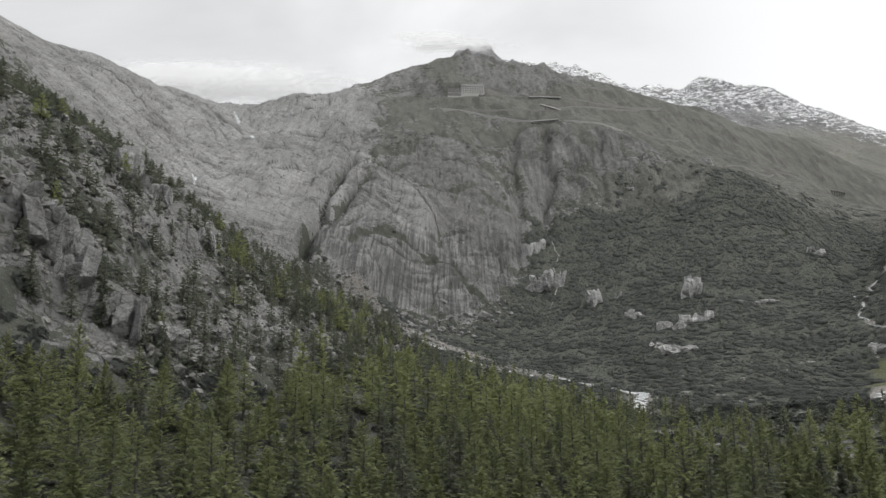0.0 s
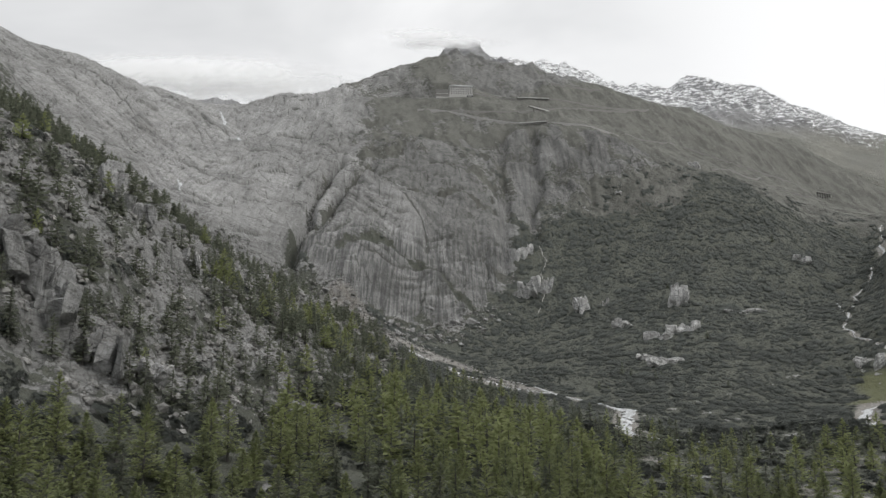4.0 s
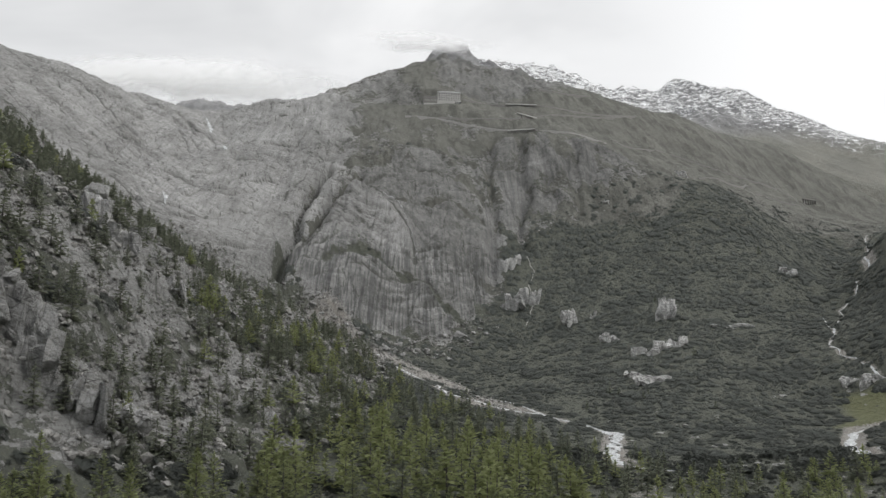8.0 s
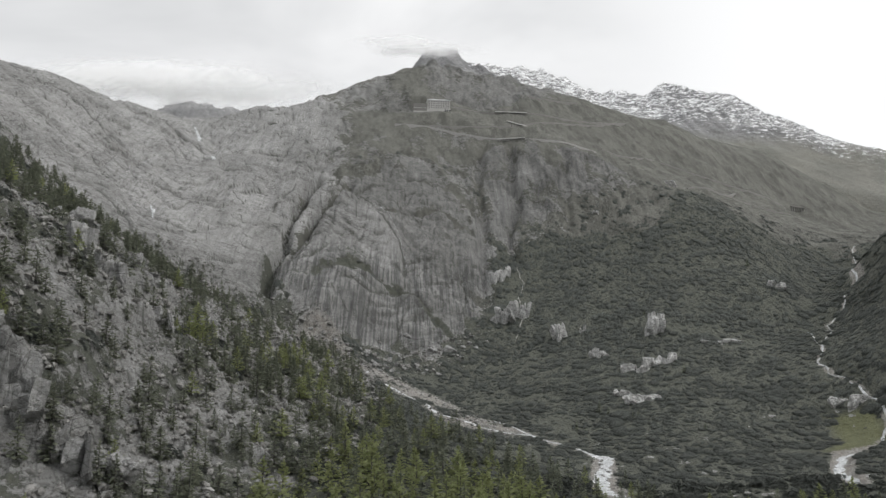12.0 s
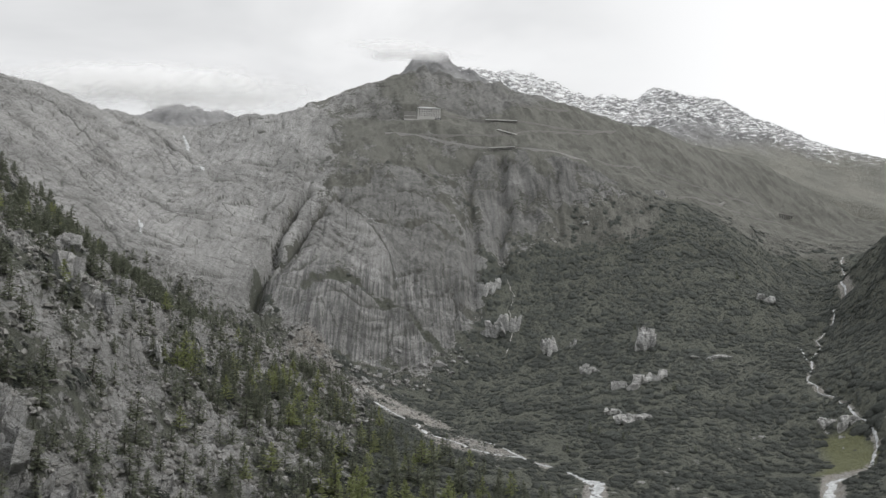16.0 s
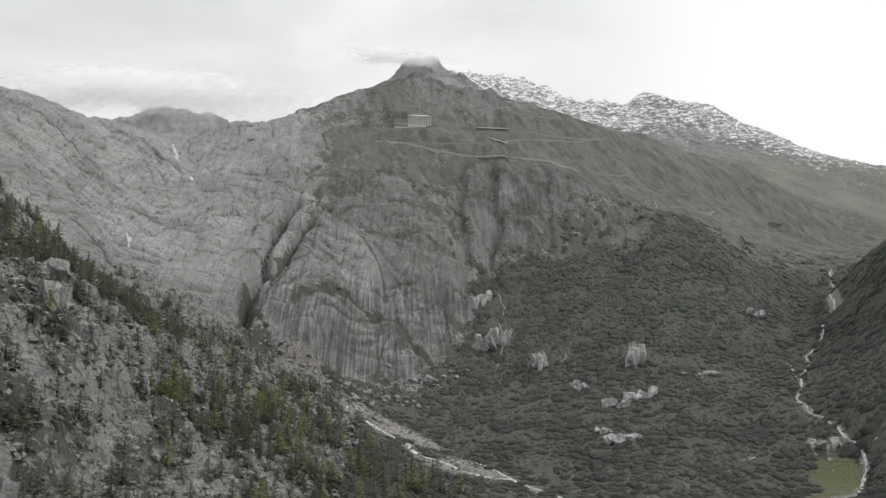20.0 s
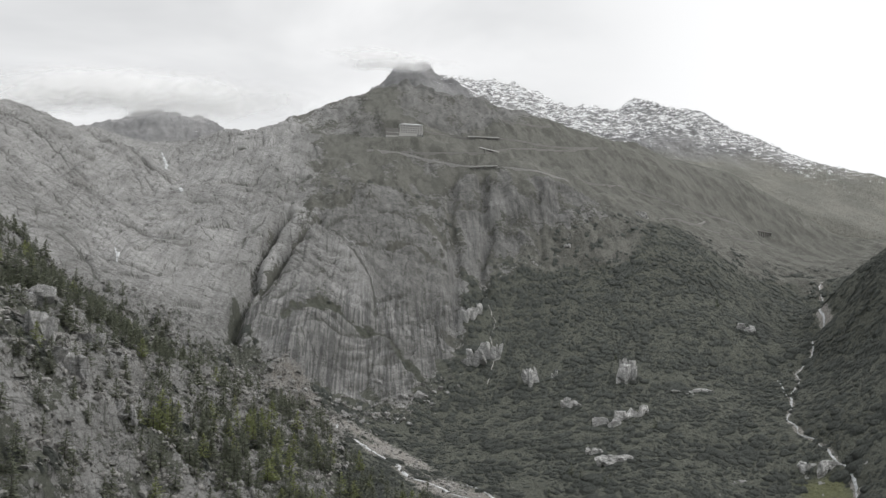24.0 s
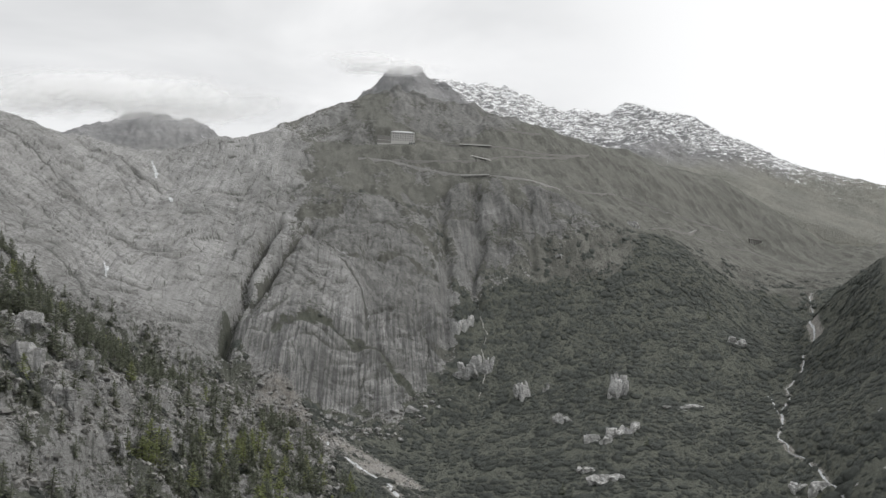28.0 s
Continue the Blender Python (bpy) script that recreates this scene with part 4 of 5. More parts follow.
def plant():
    """Where the trees stand: east, north, height, and whether they are dark conifers."""
    rows = []

    def add(x, y, least, low, high, dark):
        k = spaced(x, y, least)
        for a, b in zip(x[k], y[k]):
            rows.append((a, b, rng.uniform(low, high), rng.rand() < dark))

    add(*scatter(5200, (-190, 62, 128, 430), lambda x, y: inside(x, y, FOREST, 8) * (0.35 + 0.65 * smooth(-0.25, 0.15, fbm(x / 28, y / 28, 2, 201))) * 0.42), 6.3, 11, 20, 0.14)
    add(*scatter(3600, (55, 270, 130, 400), lambda x, y: inside(x, y, FOREST, 8) * smooth(-0.22, 0.15, fbm(x / 30, y / 30, 2, 203)) * 0.40), 6.4, 6, 15, 0.4)
    add(*scatter(1500, (-125, 80, 410, 650), lambda x, y: inside(x, y, STONY_WOOD, 10) * smooth(-0.2, 0.2, fbm(x / 24, y / 24, 2, 205)) * 0.6), 5.0, 9, 17, 0.70)
    add(*scatter(4200, (-330, -30, 240, 720), lambda x, y: inside(x, y, HILL_AREA, 8) * smooth(-0.35, 0.12, fbm(x / 22, y / 22, 2, 207)) * 0.42), 5.0, 8, 16, 0.97)
    crest = [p[:2] for p in HILL_CREST[:7]]
    add(*scatter(6000, (-320, -140, 320, 650), lambda x, y: np.exp(-(from_line(x, y, crest) / 9) ** 2) * 0.75), 4.8, 8, 15, 0.99)
    add(*scatter(260, (55, 120, 360, 455), lambda x, y: 0.35 * (1 - inside(x, y, RIVER_BAR, 4))), 6, 8, 14, 0.9)
    for x, y, tall in ((148, 606, 9), (153, 598, 6), (166, 579, 6), (237, 666, 8), (123, 574, 6), (128, 566, 4.5), (250, 812, 6), (400, 892, 9), (172, 585, 5), (205, 540, 5)):
        rows.append((x, y, tall, True))
    return rows


def build_trees():
    group = "conifers of the valley wood"
    light = [tree_kind("larch_tree", "slender yellow-green larch rooted in the stony valley floor", 300 + k, tall, False, group) for k, tall in enumerate((11.0, 13.5, 16.0, 19.0, 12.5))]
    dark = [tree_kind("arolla_pine_tree", "dark green conifer with a dense pointed crown", 320 + k, tall, True, group) for k, tall in enumerate((9.0, 12.5, 15.5))]
    rows = plant()
    z = height(np.array([r[0] for r in rows]), np.array([r[1] for r in rows]))
    order = sorted(range(len(rows)), key=lambda k: math.hypot(rows[k][0], rows[k][1]))
    used, far = set(), {False: [], True: []}
    for rank, k in enumerate(order):
        x, y, tall, is_dark = rows[k]
        if rank >= 300:
            far[is_dark].append((x, y, z[k], tall))
            continue
        kinds = dark if is_dark else light
        heights = (9.0, 12.5, 15.5) if is_dark else (11.0, 13.5, 16.0, 19.0, 12.5)
        n = min(range(len(kinds)), key=lambda i: abs(heights[i] - tall) + rng.rand() * 2.5)
        m = pose(x, y, z[k] - 0.25, 0, 0, rng.uniform(0, 360))
        kind = kinds[n]
        if kind not in used:
            used.add(kind)
            kind.matrix_basis = m
        else:
            copy_thing(kind, m)
    for kind in light + dark:
        if kind not in used:
            kind.matrix_basis = pose(rows[order[0]][0] + 9 * len(used), 128, z_at(rows[order[0]][0] + 9 * len(used), 128), 0, 0, 0)
            used.add(kind)
    for is_dark, label, name in ((False, "far larches scattered over stony ground", "far_larches"), (True, "far dark conifers along the hillside and its crest", "far_conifers")):
        shapes = [tree_shape(340 + k, 10.0, is_dark, 40, 5, 1.05) for k in range(4)]
        verts, faces, mats, base = [], [], [], 0
        for n, (x, y, h, tall) in enumerate(far[is_dark]):
            trunk, tf, limb, lf, leaf, ff = shapes[n % 4]
            p = np.array(trunk + leaf) * (tall / 10)
            a = rng.uniform(0, math.tau)
            c, s = math.cos(a), math.sin(a)
            wide = rng.uniform(0.85, 1.25)
            verts.append(np.c_[(p[:, 0] * c - p[:, 1] * s) * wide + x, (p[:, 0] * s + p[:, 1] * c) * wide + y, p[:, 2] + h - 0.25])
            faces.append(np.r_[np.array(tf), np.array(ff) + len(trunk)] + base)
            mats.append(np.r_[np.ones(len(tf), int), np.zeros(len(ff), int)])
            base += len(p)
        me = numpy_mesh(name, np.concatenate(verts), np.concatenate(faces), DARK_NEEDLES if is_dark else LARCH, (), False)
        me.materials.append(BARK)
        me.polygons.foreach_set("material_index", np.concatenate(mats).astype(np.int32))
        tagged(new(name, me), label, "trees", kind="stuff")


# ---- shrubs ----
def dome_shape(seed):
    """A lumpy shrub, open below."""
    r = np.random.RandomState(seed)
    sides, rise = 8, (-0.25, 0.35, 0.82)
    p = [(math.sqrt(max(1 - h * h, 0.05)) * math.cos(a), math.sqrt(max(1 - h * h, 0.05)) * math.sin(a), h) for k, h in enumerate(rise) for a in (np.arange(sides) + 0.5 * k) * math.tau / sides]
    p = np.array(p) * r.uniform(0.76, 1.2, (len(p), 1))
    f = []
    for k in range(len(rise) - 1):
        for i in range(sides):
            a, b, c, d = k * sides + i, k * sides + (i + 1) % sides, (k + 1) * sides + (i + 1) % sides, (k + 1) * sides + i
            f += [(a, b, d), (b, c, d)]
    top = (len(rise) - 1) * sides
    f += [(top, top + i, top + i + 1) for i in range(1, sides - 1)]
    return p, np.array(f)


def leafy_shape(seed, leaves=48):
    """A shrub of leaf sprays over a loose dome."""
    r = np.random.RandomState(seed)
    verts, faces = [], []
    lobes = [(r.uniform(-0.5, 0.5), r.uniform(-0.5, 0.5), r.uniform(0.45, 0.75)) for k in range(4)]
    for k in range(leaves):
        lx, ly, lr = lobes[k % 4]
        n = r.normal(0, 1, 3)
        n[2] = abs(n[2]) * 0.9 - 0.15
        n /= np.linalg.norm(n)
        p = np.array([lx, ly, 0.15]) + n * lr * r.uniform(0.75, 1.1)
        u = np.cross(n, r.normal(0, 1, 3)) + r.normal(0, 0.25, 3)
        u /= np.linalg.norm(u)
        v = np.cross(n + r.normal(0, 0.35, 3), u)
        w = r.uniform(0.20, 0.34)
        verts += [p - u * w, p + v * w * 0.8, p + u * w, p - v * w * 0.8]
        faces.append((4 * k, 4 * k + 1, 4 * k + 2, 4 * k + 3))
    return np.array(verts), np.array(faces)


def spread_copies(name, shapes, x, y, z, size, flat, material, label, category, smooth_shade=True, tilt=0.0, slope=None):
    verts, faces, base = [], [], 0
    for k, (p, f) in enumerate(shapes):
        i = np.arange(k, len(x), len(shapes))
        n = len(i)
        stretch = size[i][:, None] * rng.uniform(0.8, 1.25, (n, 3)) * (1, 1, flat)
        q = p[None] * stretch[:, None]
        b = rng.uniform(-tilt, tilt, n)[:, None] if tilt else np.zeros((n, 1))
        qx, qz = q[..., 0] * np.cos(b) - q[..., 2] * np.sin(b), q[..., 0] * np.sin(b) + q[..., 2] * np.cos(b)
        a = rng.uniform(0, math.tau, n)[:, None]
        dx, dy = qx * np.cos(a) - q[..., 1] * np.sin(a), qx * np.sin(a) + q[..., 1] * np.cos(a)
        if slope is not None:
            qz = qz + dx * slope[0][i][:, None] + dy * slope[1][i][:, None]
        verts.append(np.stack([dx + x[i][:, None], dy + y[i][:, None], qz + z[i][:, None]], -1).reshape(-1, 3))
        faces.append((f[None] + (base + np.arange(n) * len(p))[:, None, None]).reshape(-1, f.shape[1]))
        base += n * len(p)
    me = numpy_mesh(name, np.concatenate(verts), np.concatenate(faces), material, (), smooth_shade)
    return tagged(new(name, me), label, category, kind="stuff")


def build_shrubs():
    fine, coarse = [leafy_shape(400 + k) for k in range(6)], [dome_shape(420 + k) for k in range(8)]
    step = 3.3
    gx, gy = np.meshgrid(np.arange(-330, 760, step), np.arange(150, 1200, step))
    x, y = gx.ravel() + rng.uniform(-3.4, 3.4, gx.size), gy.ravel() + rng.uniform(-3.4, 3.4, gx.size)
    seen = np.abs(np.degrees(np.arctan2(x, y)) - 1) < 34
    x, y = x[seen], y[seen]
    z, rock, meadow, gravel, joint_shade = height(x, y, True)
    hill, wood = inside(x, y, HILL_AREA, 10), inside(x, y, FOREST, 10)
    clear = np.maximum.reduce([smooth(0.30, 0.5, rock), smooth(0.3, 0.5, gravel), inside(x, y, LUSH_AREA, 4) * 0.97, inside(x, y, SLAB_AREA, 8), inside(x, y, CLIFF_AREA, 8) * 0.9])
    spotted = smooth(-0.10, 0.22, fbm(x / 22, y / 22, 4, 411)) * smooth(1160, 1060, y)
    chance = (1 - clear) * np.where(meadow > 0.5, 0.85 * spotted, 1.0) * (1 - 0.45 * hill) * (1 - 0.55 * wood) * smooth(1130, 1080, y)
    chance = chance * (0.55 + 0.45 * smooth(-0.3, 0.1, fbm(x / 11, y / 11, 2, 413))) * (0.35 + 0.65 * smooth(-0.30, -0.05, fbm(x / 48, y / 34, 3, 417)))
    k = rng.rand(len(x)) < chance
    x, y, z, wood = x[k], y[k], z[k], wood[k]
    lean = [np.clip(g, -0.9, 0.9) for g in ((landform(x + 2, y) - landform(x - 2, y)) / 4, (landform(x, y + 2) - landform(x, y - 2)) / 4)]
    size = np.minimum(1.2 + rng.pareto(2.6, len(x)) * 1.6, 4.6) * (1 + 0.6 * gnoise(x / 14, y / 14, 415)) * (1 + 0.7 * gnoise(x / 45, y / 45, 419)) * (1 - 0.3 * wood) * 0.9
    near = (y < 430) | (inside(x, y, HILL_AREA, 5) > 0.5)
    spread_copies("alder_scrub", fine, x[near], y[near], z[near], size[near] * 1.25, 0.75, SHRUB, "low dark green alder scrub over the valley floor", "scrub", slope=[g[near] for g in lean])
    spread_copies("slope_scrub", coarse, x[~near], y[~near], z[~near], size[~near] * 1.05, 0.36, SHRUB, "dense dark green alder scrub over the mountain's lower slope", "scrub", slope=[g[~near] for g in lean])


# ---- stones ----
def stone_shape(seed, detail=2, cuts=9, rough=0.06):
    """An angular boulder: a ball cut by planes."""
    bm = bmesh.new()
    bmesh.ops.create_icosphere(bm, subdivisions=detail, radius=1.0)
    r = np.random.RandomState(seed)
    p = np.array([v.co[:] for v in bm.verts])
    for k in range(cuts):
        n = r.normal(0, 1, 3)
        n /= np.linalg.norm(n)
        over = np.maximum(p @ n - r.uniform(0.32, 0.78), 0)
        p -= over[:, None] * n
    p += r.normal(0, rough, p.shape) * 0.5
    f = np.array([[v.index for v in face.verts] for face in bm.faces])
    bm.free()
    return p, f


def crag_shape(seed, size):
    """A big outcrop: a few angular blocks grown together, ribbed and cracked."""
    r = np.random.RandomState(seed)
    pieces = []
    wide, deep, tall = size
    blocks = 4 + int(wide > 8) + int(wide > 12)
    for k in range(blocks):
        p, f = stone_shape(seed * 10 + k, 3, 16, 0.0)
        q = p * np.array([wide * r.uniform(0.35, 0.65), deep * r.uniform(0.6, 0.95), tall * r.uniform(0.5, 1.0)])
        spin, nod = r.uniform(0, math.tau), r.uniform(-0.35, 0.35)
        q = q @ np.array(Matrix.Rotation(nod, 3, "Y")) @ np.array(Matrix.Rotation(spin * 0.15, 3, "Z"))
        top = tall * r.uniform(0.30, 0.62) + q[:, 0] * r.uniform(-0.25, 0.25) + q[:, 1] * r.uniform(0.0, 0.3)
        q[:, 2] = np.where(q[:, 2] > top, top + 0.12 * (q[:, 2] - top), q[:, 2])
        q += r.normal(0, 0.10, q.shape)
        s = seed * 7.7 + k
        n = p / np.linalg.norm(p, axis=1)[:, None]
        swell = 0.9 * fbm(q[:, 0] / 4 + s, q[:, 2] / 6 + q[:, 1] / 5, 3, seed) - 1.0 * (1 - smooth(0, 0.12, np.abs(gnoise(q[:, 0] / 3.2 + q[:, 1] / 4 + s, q[:, 2] / 9, seed + 3)))) - 0.8 * (1 - smooth(0, 0.1, np.abs(gnoise(q[:, 0] / 8 + s, q[:, 2] / 2.8 + q[:, 1] / 6, seed + 5))))
        q = q + n * swell[:, None] * 0.8
        f_x = (k + 0.5) / blocks - 0.5
        q += np.array([f_x * wide * 1.25 + r.uniform(-0.1, 0.1) * wide, r.uniform(-0.3, 0.3) * deep, -tall * (0.05 + r.uniform(0, 0.45))])
        pieces.append((q, f))
    return pieces


def build_stones():
    big = [numpy_mesh("boulder", *stone_shape(500 + k, 3, 11, 0.03), ROCK, (), False) for k in range(6)]
    # separate boulders on the hillside, at the cliff's foot and by the river
    spots = []
    x, y = scatter(900, (-330, -20, 240, 720), lambda x, y: inside(x, y, HILL_AREA, 5) * 0.55)
    k = spaced(x, y, 9)[:150]
    spots += [(a, b, rng.uniform(1.6, 3.8)) for a, b in zip(x[k], y[k])]
    x, y = scatter(500, (-130, 75, 690, 850), lambda x, y: np.exp(-(from_line(x, y, [(-130, 745), (-40, 725), (20, 765), (60, 815)]) / 16) ** 2))
    k = spaced(x, y, 7)[:60]
    spots += [(a, b, rng.uniform(1.8, 4.4)) for a, b in zip(x[k], y[k])]
    spots += [(42, 797, 7.5), (11, 757, 4.5), (-30, 732, 6), (-37, 749, 6.5), (0, 796, 5), (-15, 731, 4), (27, 790, 4), (-45, 434, 7.5)]
    x, y = scatter(120, (-100, 80, 560, 740), lambda x, y: inside(x, y, DELTA_AREA, 3))
    spots += [(a, b, rng.uniform(0.9, 2.0)) for a, b in zip(x[:40], y[:40])]
    for n, (a, b, s) in enumerate(spots):
        ob = new("boulder", big[n % 6])
        ob.matrix_world = pose(a, b, z_at(a, b) + 0.15 * s, rng.uniform(-20, 20), rng.uniform(-20, 20), rng.uniform(0, 360)) @ Matrix.Diagonal((s * rng.uniform(0.8, 1.3), s * rng.uniform(0.8, 1.2), s * rng.uniform(0.65, 1.0), 1))
        tagged(ob, "angular grey granite boulder lying on talus and turf", "boulder", "fallen boulders")
    # rock outcrops that stand out of the scrub and the hillside: east, north, width, depth, height
    crags = [(244, 764, 11, 8, 15), (252, 775, 9, 7, 17), (196, 690, 10, 7, 9), (218, 692, 13, 8, 8), (232, 694, 9, 7, 10), (207, 682, 8, 6, 5), (176, 640, 11, 7, 3.5), (183, 615, 17, 8, 6), (184, 738, 9, 7, 8), (178, 742, 7, 6, 6),
             (156, 806, 10, 8, 17), (160, 812, 7, 7, 13), (182, 807, 4, 4, 7), (107, 926, 11, 8, 13), (118, 935, 8, 7, 14), (104, 852, 13, 9, 17), (117, 862, 9, 8, 19), (130, 860, 7, 6, 14), (408, 837, 11, 8, 8), (402, 842, 6, 5, 6),
             (302, 729, 18, 6, 3), (285, 731, 10, 5, 2.5), (325, 560, 11, 8, 8), (316, 568, 8, 6, 6), (-138, 272, 12, 9, 13), (-148, 264, 11, 9, 12), (-126, 262, 11, 9, 13), (-112, 264, 14, 9, 10), (-98, 270, 10, 8, 8),
             (-46, 431, 9, 6, 6), (-172, 400, 12, 9, 13), (-150, 392, 10, 8, 11), (-126, 402, 9, 7, 8), (-196, 452, 12, 9, 11), (-160, 450, 9, 8, 9), (-125, 470, 8, 7, 7), (392, 1120, 12, 7, 8), (258, 1042, 6, 5, 5)]
    for n, (a, b, wide, deep, tall) in enumerate(crags):
        ob = new("rock_outcrop")
        ob.matrix_world = pose(a, b, z_at(a, b) + 0.55 * tall, rng.uniform(-8, 4), rng.uniform(-6, 6), rng.uniform(-25, 25))
        for p, f in crag_shape(540 + n, (wide * 1.15, deep * 0.8, tall * 1.5)):
            part("block", numpy_mesh("block", p, f, PALE_ROCK if a > -20 else HILL_ROCK, (), False), ob)
        tagged(ob, "pale grey granite outcrop standing out of " + ("the dark scrub" if a > -20 else "the wooded hillside"), "rock outcrop", "granite outcrops")
    small = [stone_shape(520 + k, 1, 6, 0.08) for k in range(8)]
    x, y = scatter(56000, (-330, -10, 240, 740), lambda x, y: inside(x, y, HILL_AREA, 10) * (0.25 + 0.75 * smooth(-0.1, 0.2, fbm(x / 18, y / 18, 3, 531))))
    size = 0.4 + rng.pareto(2.1, len(x)) * 0.65
    spread_copies("talus", small, x, y, height(x, y) + 0.1 * size, np.minimum(size, 2.4), 0.75, RUBBLE, "grey talus blocks strewn over the hillside", "stones", False, 0.5)
    x, y = scatter(24000, (-120, 140, 385, 860), lambda x, y: np.maximum.reduce([inside(x, y, DELTA_AREA, 6), inside(x, y, RIVER_BAR, 3) * 0.5, 0.8 * np.exp(-(from_line(x, y, [(-140, 745), (-40, 728), (20, 770), (70, 830)]) / 14) ** 2)]))
    size = 0.3 + rng.pareto(2.4, len(x)) * 0.5
    spread_copies("river_rubble", small, x, y, height(x, y) + 0.1 * size, np.minimum(size, 2.2), 0.7, RUBBLE, "pale rubble washed out below the cliff", "stones", False, 0.5)
    x, y = scatter(11000, (-170, 60, 560, 830), lambda x, y: np.maximum(inside(x, y, SCREE_AREA, 8), 0.8 * np.exp(-(from_line(x, y, [(-130, 738), (-40, 742), (20, 778), (60, 815)]) / 12) ** 2)) * (0.4 + 0.6 * smooth(-0.15, 0.15, fbm(x / 14, y / 14, 3, 535))))
    size = 0.5 + rng.pareto(2.0, len(x)) * 0.8
    spread_copies("scree", small, x, y, height(x, y) + 0.15 * size, np.minimum(size, 3.2), 0.8, RUBBLE, "pale scree of angular blocks at the cliff's foot", "stones", False, 0.5)
    x, y = scatter(1500, (-60, 260, 150, 420), lambda x, y: smooth(0.0, 0.3, fbm(x / 25, y / 25, 3, 533)) * 0.8)
    size = 0.3 + rng.pareto(2.6, len(x)) * 0.4
    spread_copies("floor_stones", small, x, y, height(x, y) + 0.1 * size, np.minimum(size, 1.8), 0.7, RUBBLE, "pale stones lying between the larches", "stones", False, 0.5)


# ---- water ----
def ribbon(name, line, width, material, label, category, lift=0.35, wander=0.6, sag=0.5):
    """A strip of water that follows the ground, thickest in its middle."""
    pts = np.array(line, float)
    d = np.r_[0, np.cumsum(np.hypot(*np.diff(pts[:, :2], axis=0).T))]
    n = max(int(d[-1] / 1.6), 8)
    s = np.linspace(0, d[-1], n)
    x, y = np.interp(s, d, pts[:, 0]), np.interp(s, d, pts[:, 1])
    x, y = x + wander * (3.4 * gnoise(s / 9, s * 0 + 3.3, 601) + 6 * gnoise(s / 31, s * 0 + 1.3, 605)), y + wander * 3.4 * gnoise(s / 9, s * 0 + 7.7, 602)
    w = np.interp(s, d, np.broadcast_to(width, len(pts))) * np.clip(1 + 1.3 * gnoise(s / 6, s * 0, 603) + 0.8 * gnoise(s / 19, s * 0 + 5, 604), 0.12, 2) * 0.5
    tx, ty = np.gradient(x), np.gradient(y)
    t = np.hypot(tx, ty) + 1e-9
    nx, ny = -ty / t, tx / t
    rows = []
    for k, f in enumerate((-1, -0.5, 0, 0.5, 1)):
        px, py = x + nx * w * f, y + ny * w * f
        rows.append(np.c_[px, py, height(px, py) + lift - sag * f * f])
    verts = np.stack(rows, 1).reshape(-1, 3)
    me = numpy_mesh(name, verts, grid_quads(n, 5)[:, ::-1], material)
    return tagged(new(name, me), label, category, kind="structure")


def build_water():
    ribbon("river", [(138, 391), (120, 397), (104, 412), (110, 455), (124, 497), (113, 520), (107, 533), (89, 563), (67, 566), (52, 576), (39, 596), (22, 604), (15, 629), (1, 648), (-18, 676), (-45, 705)],
           [1.4, 2, 7, 10, 9, 3, 2.2, 2, 2.4, 3, 3, 4, 5, 5, 4, 2.5], WATER, "white glacial river running over pale gravel", "river")
    ribbon("brook", BROOK, [5, 6, 5, 2.6, 2.2, 1.8, 1.4, 0.6, 1.7, 2.0, 1.5, 1.0, 0.7, 1.8, 1.6, 2.0, 2.6, 2, 1.4, 0.9, 0.7], WATER, "white mountain brook in a scrub-grown ravine", "brook")
    ribbon("side_brook", [(389, 744), (380, 716), (374, 695)], 1.8, WATER, "thin white side rill of the mountain brook", "brook")
    ribbon("delta_branch", [(66, 602), (80, 581), (89, 563)], 1.8, WATER, "thin braid of the glacial river", "river")
    ribbon("waterfall", [(-310, 1098), (-303, 1085), (-297, 1078), (-288, 1050)], [2.5, 4, 5, 2], WATER, "white waterfall over ice-worn slabs", "waterfall", 1.6)
    ribbon("small_waterfall", [(-252, 976), (-249, 966), (-246, 958)], [3, 5, 3], WATER, "small white fall on the pale slabs", "waterfall", 1.6)
    ribbon("lower_waterfall", [(-257, 770), (-252, 758), (-247, 747)], [2, 3.5, 2], WATER, "narrow white fall over a slab lip", "waterfall", 1.6)
    ribbon("cliff_rill", [(-47, 976), (-31, 970), (-16, 952), (-8, 931), (-6, 920), (-2, 905), (-6, 888)], 0.3, WATER, "thin rill running down the cliff", "waterfall", 0.3)
    ribbon("scrub_rill", [(128, 1003), (136, 987), (137, 941), (138, 922), (127, 895), (130, 874), (122, 847), (115, 820)], 0.8, GRAVEL, "pale stony rill bed in the dark scrub", "rill", 0.7)


# ---- roads ----
def strip(line, step=4.0):
    pts = np.array(line, float)
    d = np.r_[0, np.cumsum(np.hypot(*np.diff(pts[:, :2], axis=0).T))]
    s = np.linspace(0, d[-1], max(int(d[-1] / step), 3))
    p = np.stack([np.interp(s, d, pts[:, k]) for k in range(pts.shape[1])], 1)
    for k in range(2):
        p[1:-1] = (p[:-2] + 2 * p[1:-1] + p[2:]) / 4
    t = np.gradient(p[:, :2], axis=0)
    t /= np.hypot(*t.T)[:, None]
    out = np.c_[t[:, 1], -t[:, 0]]
    return p, np.where((out[:, 1] > 0)[:, None], -out, out)


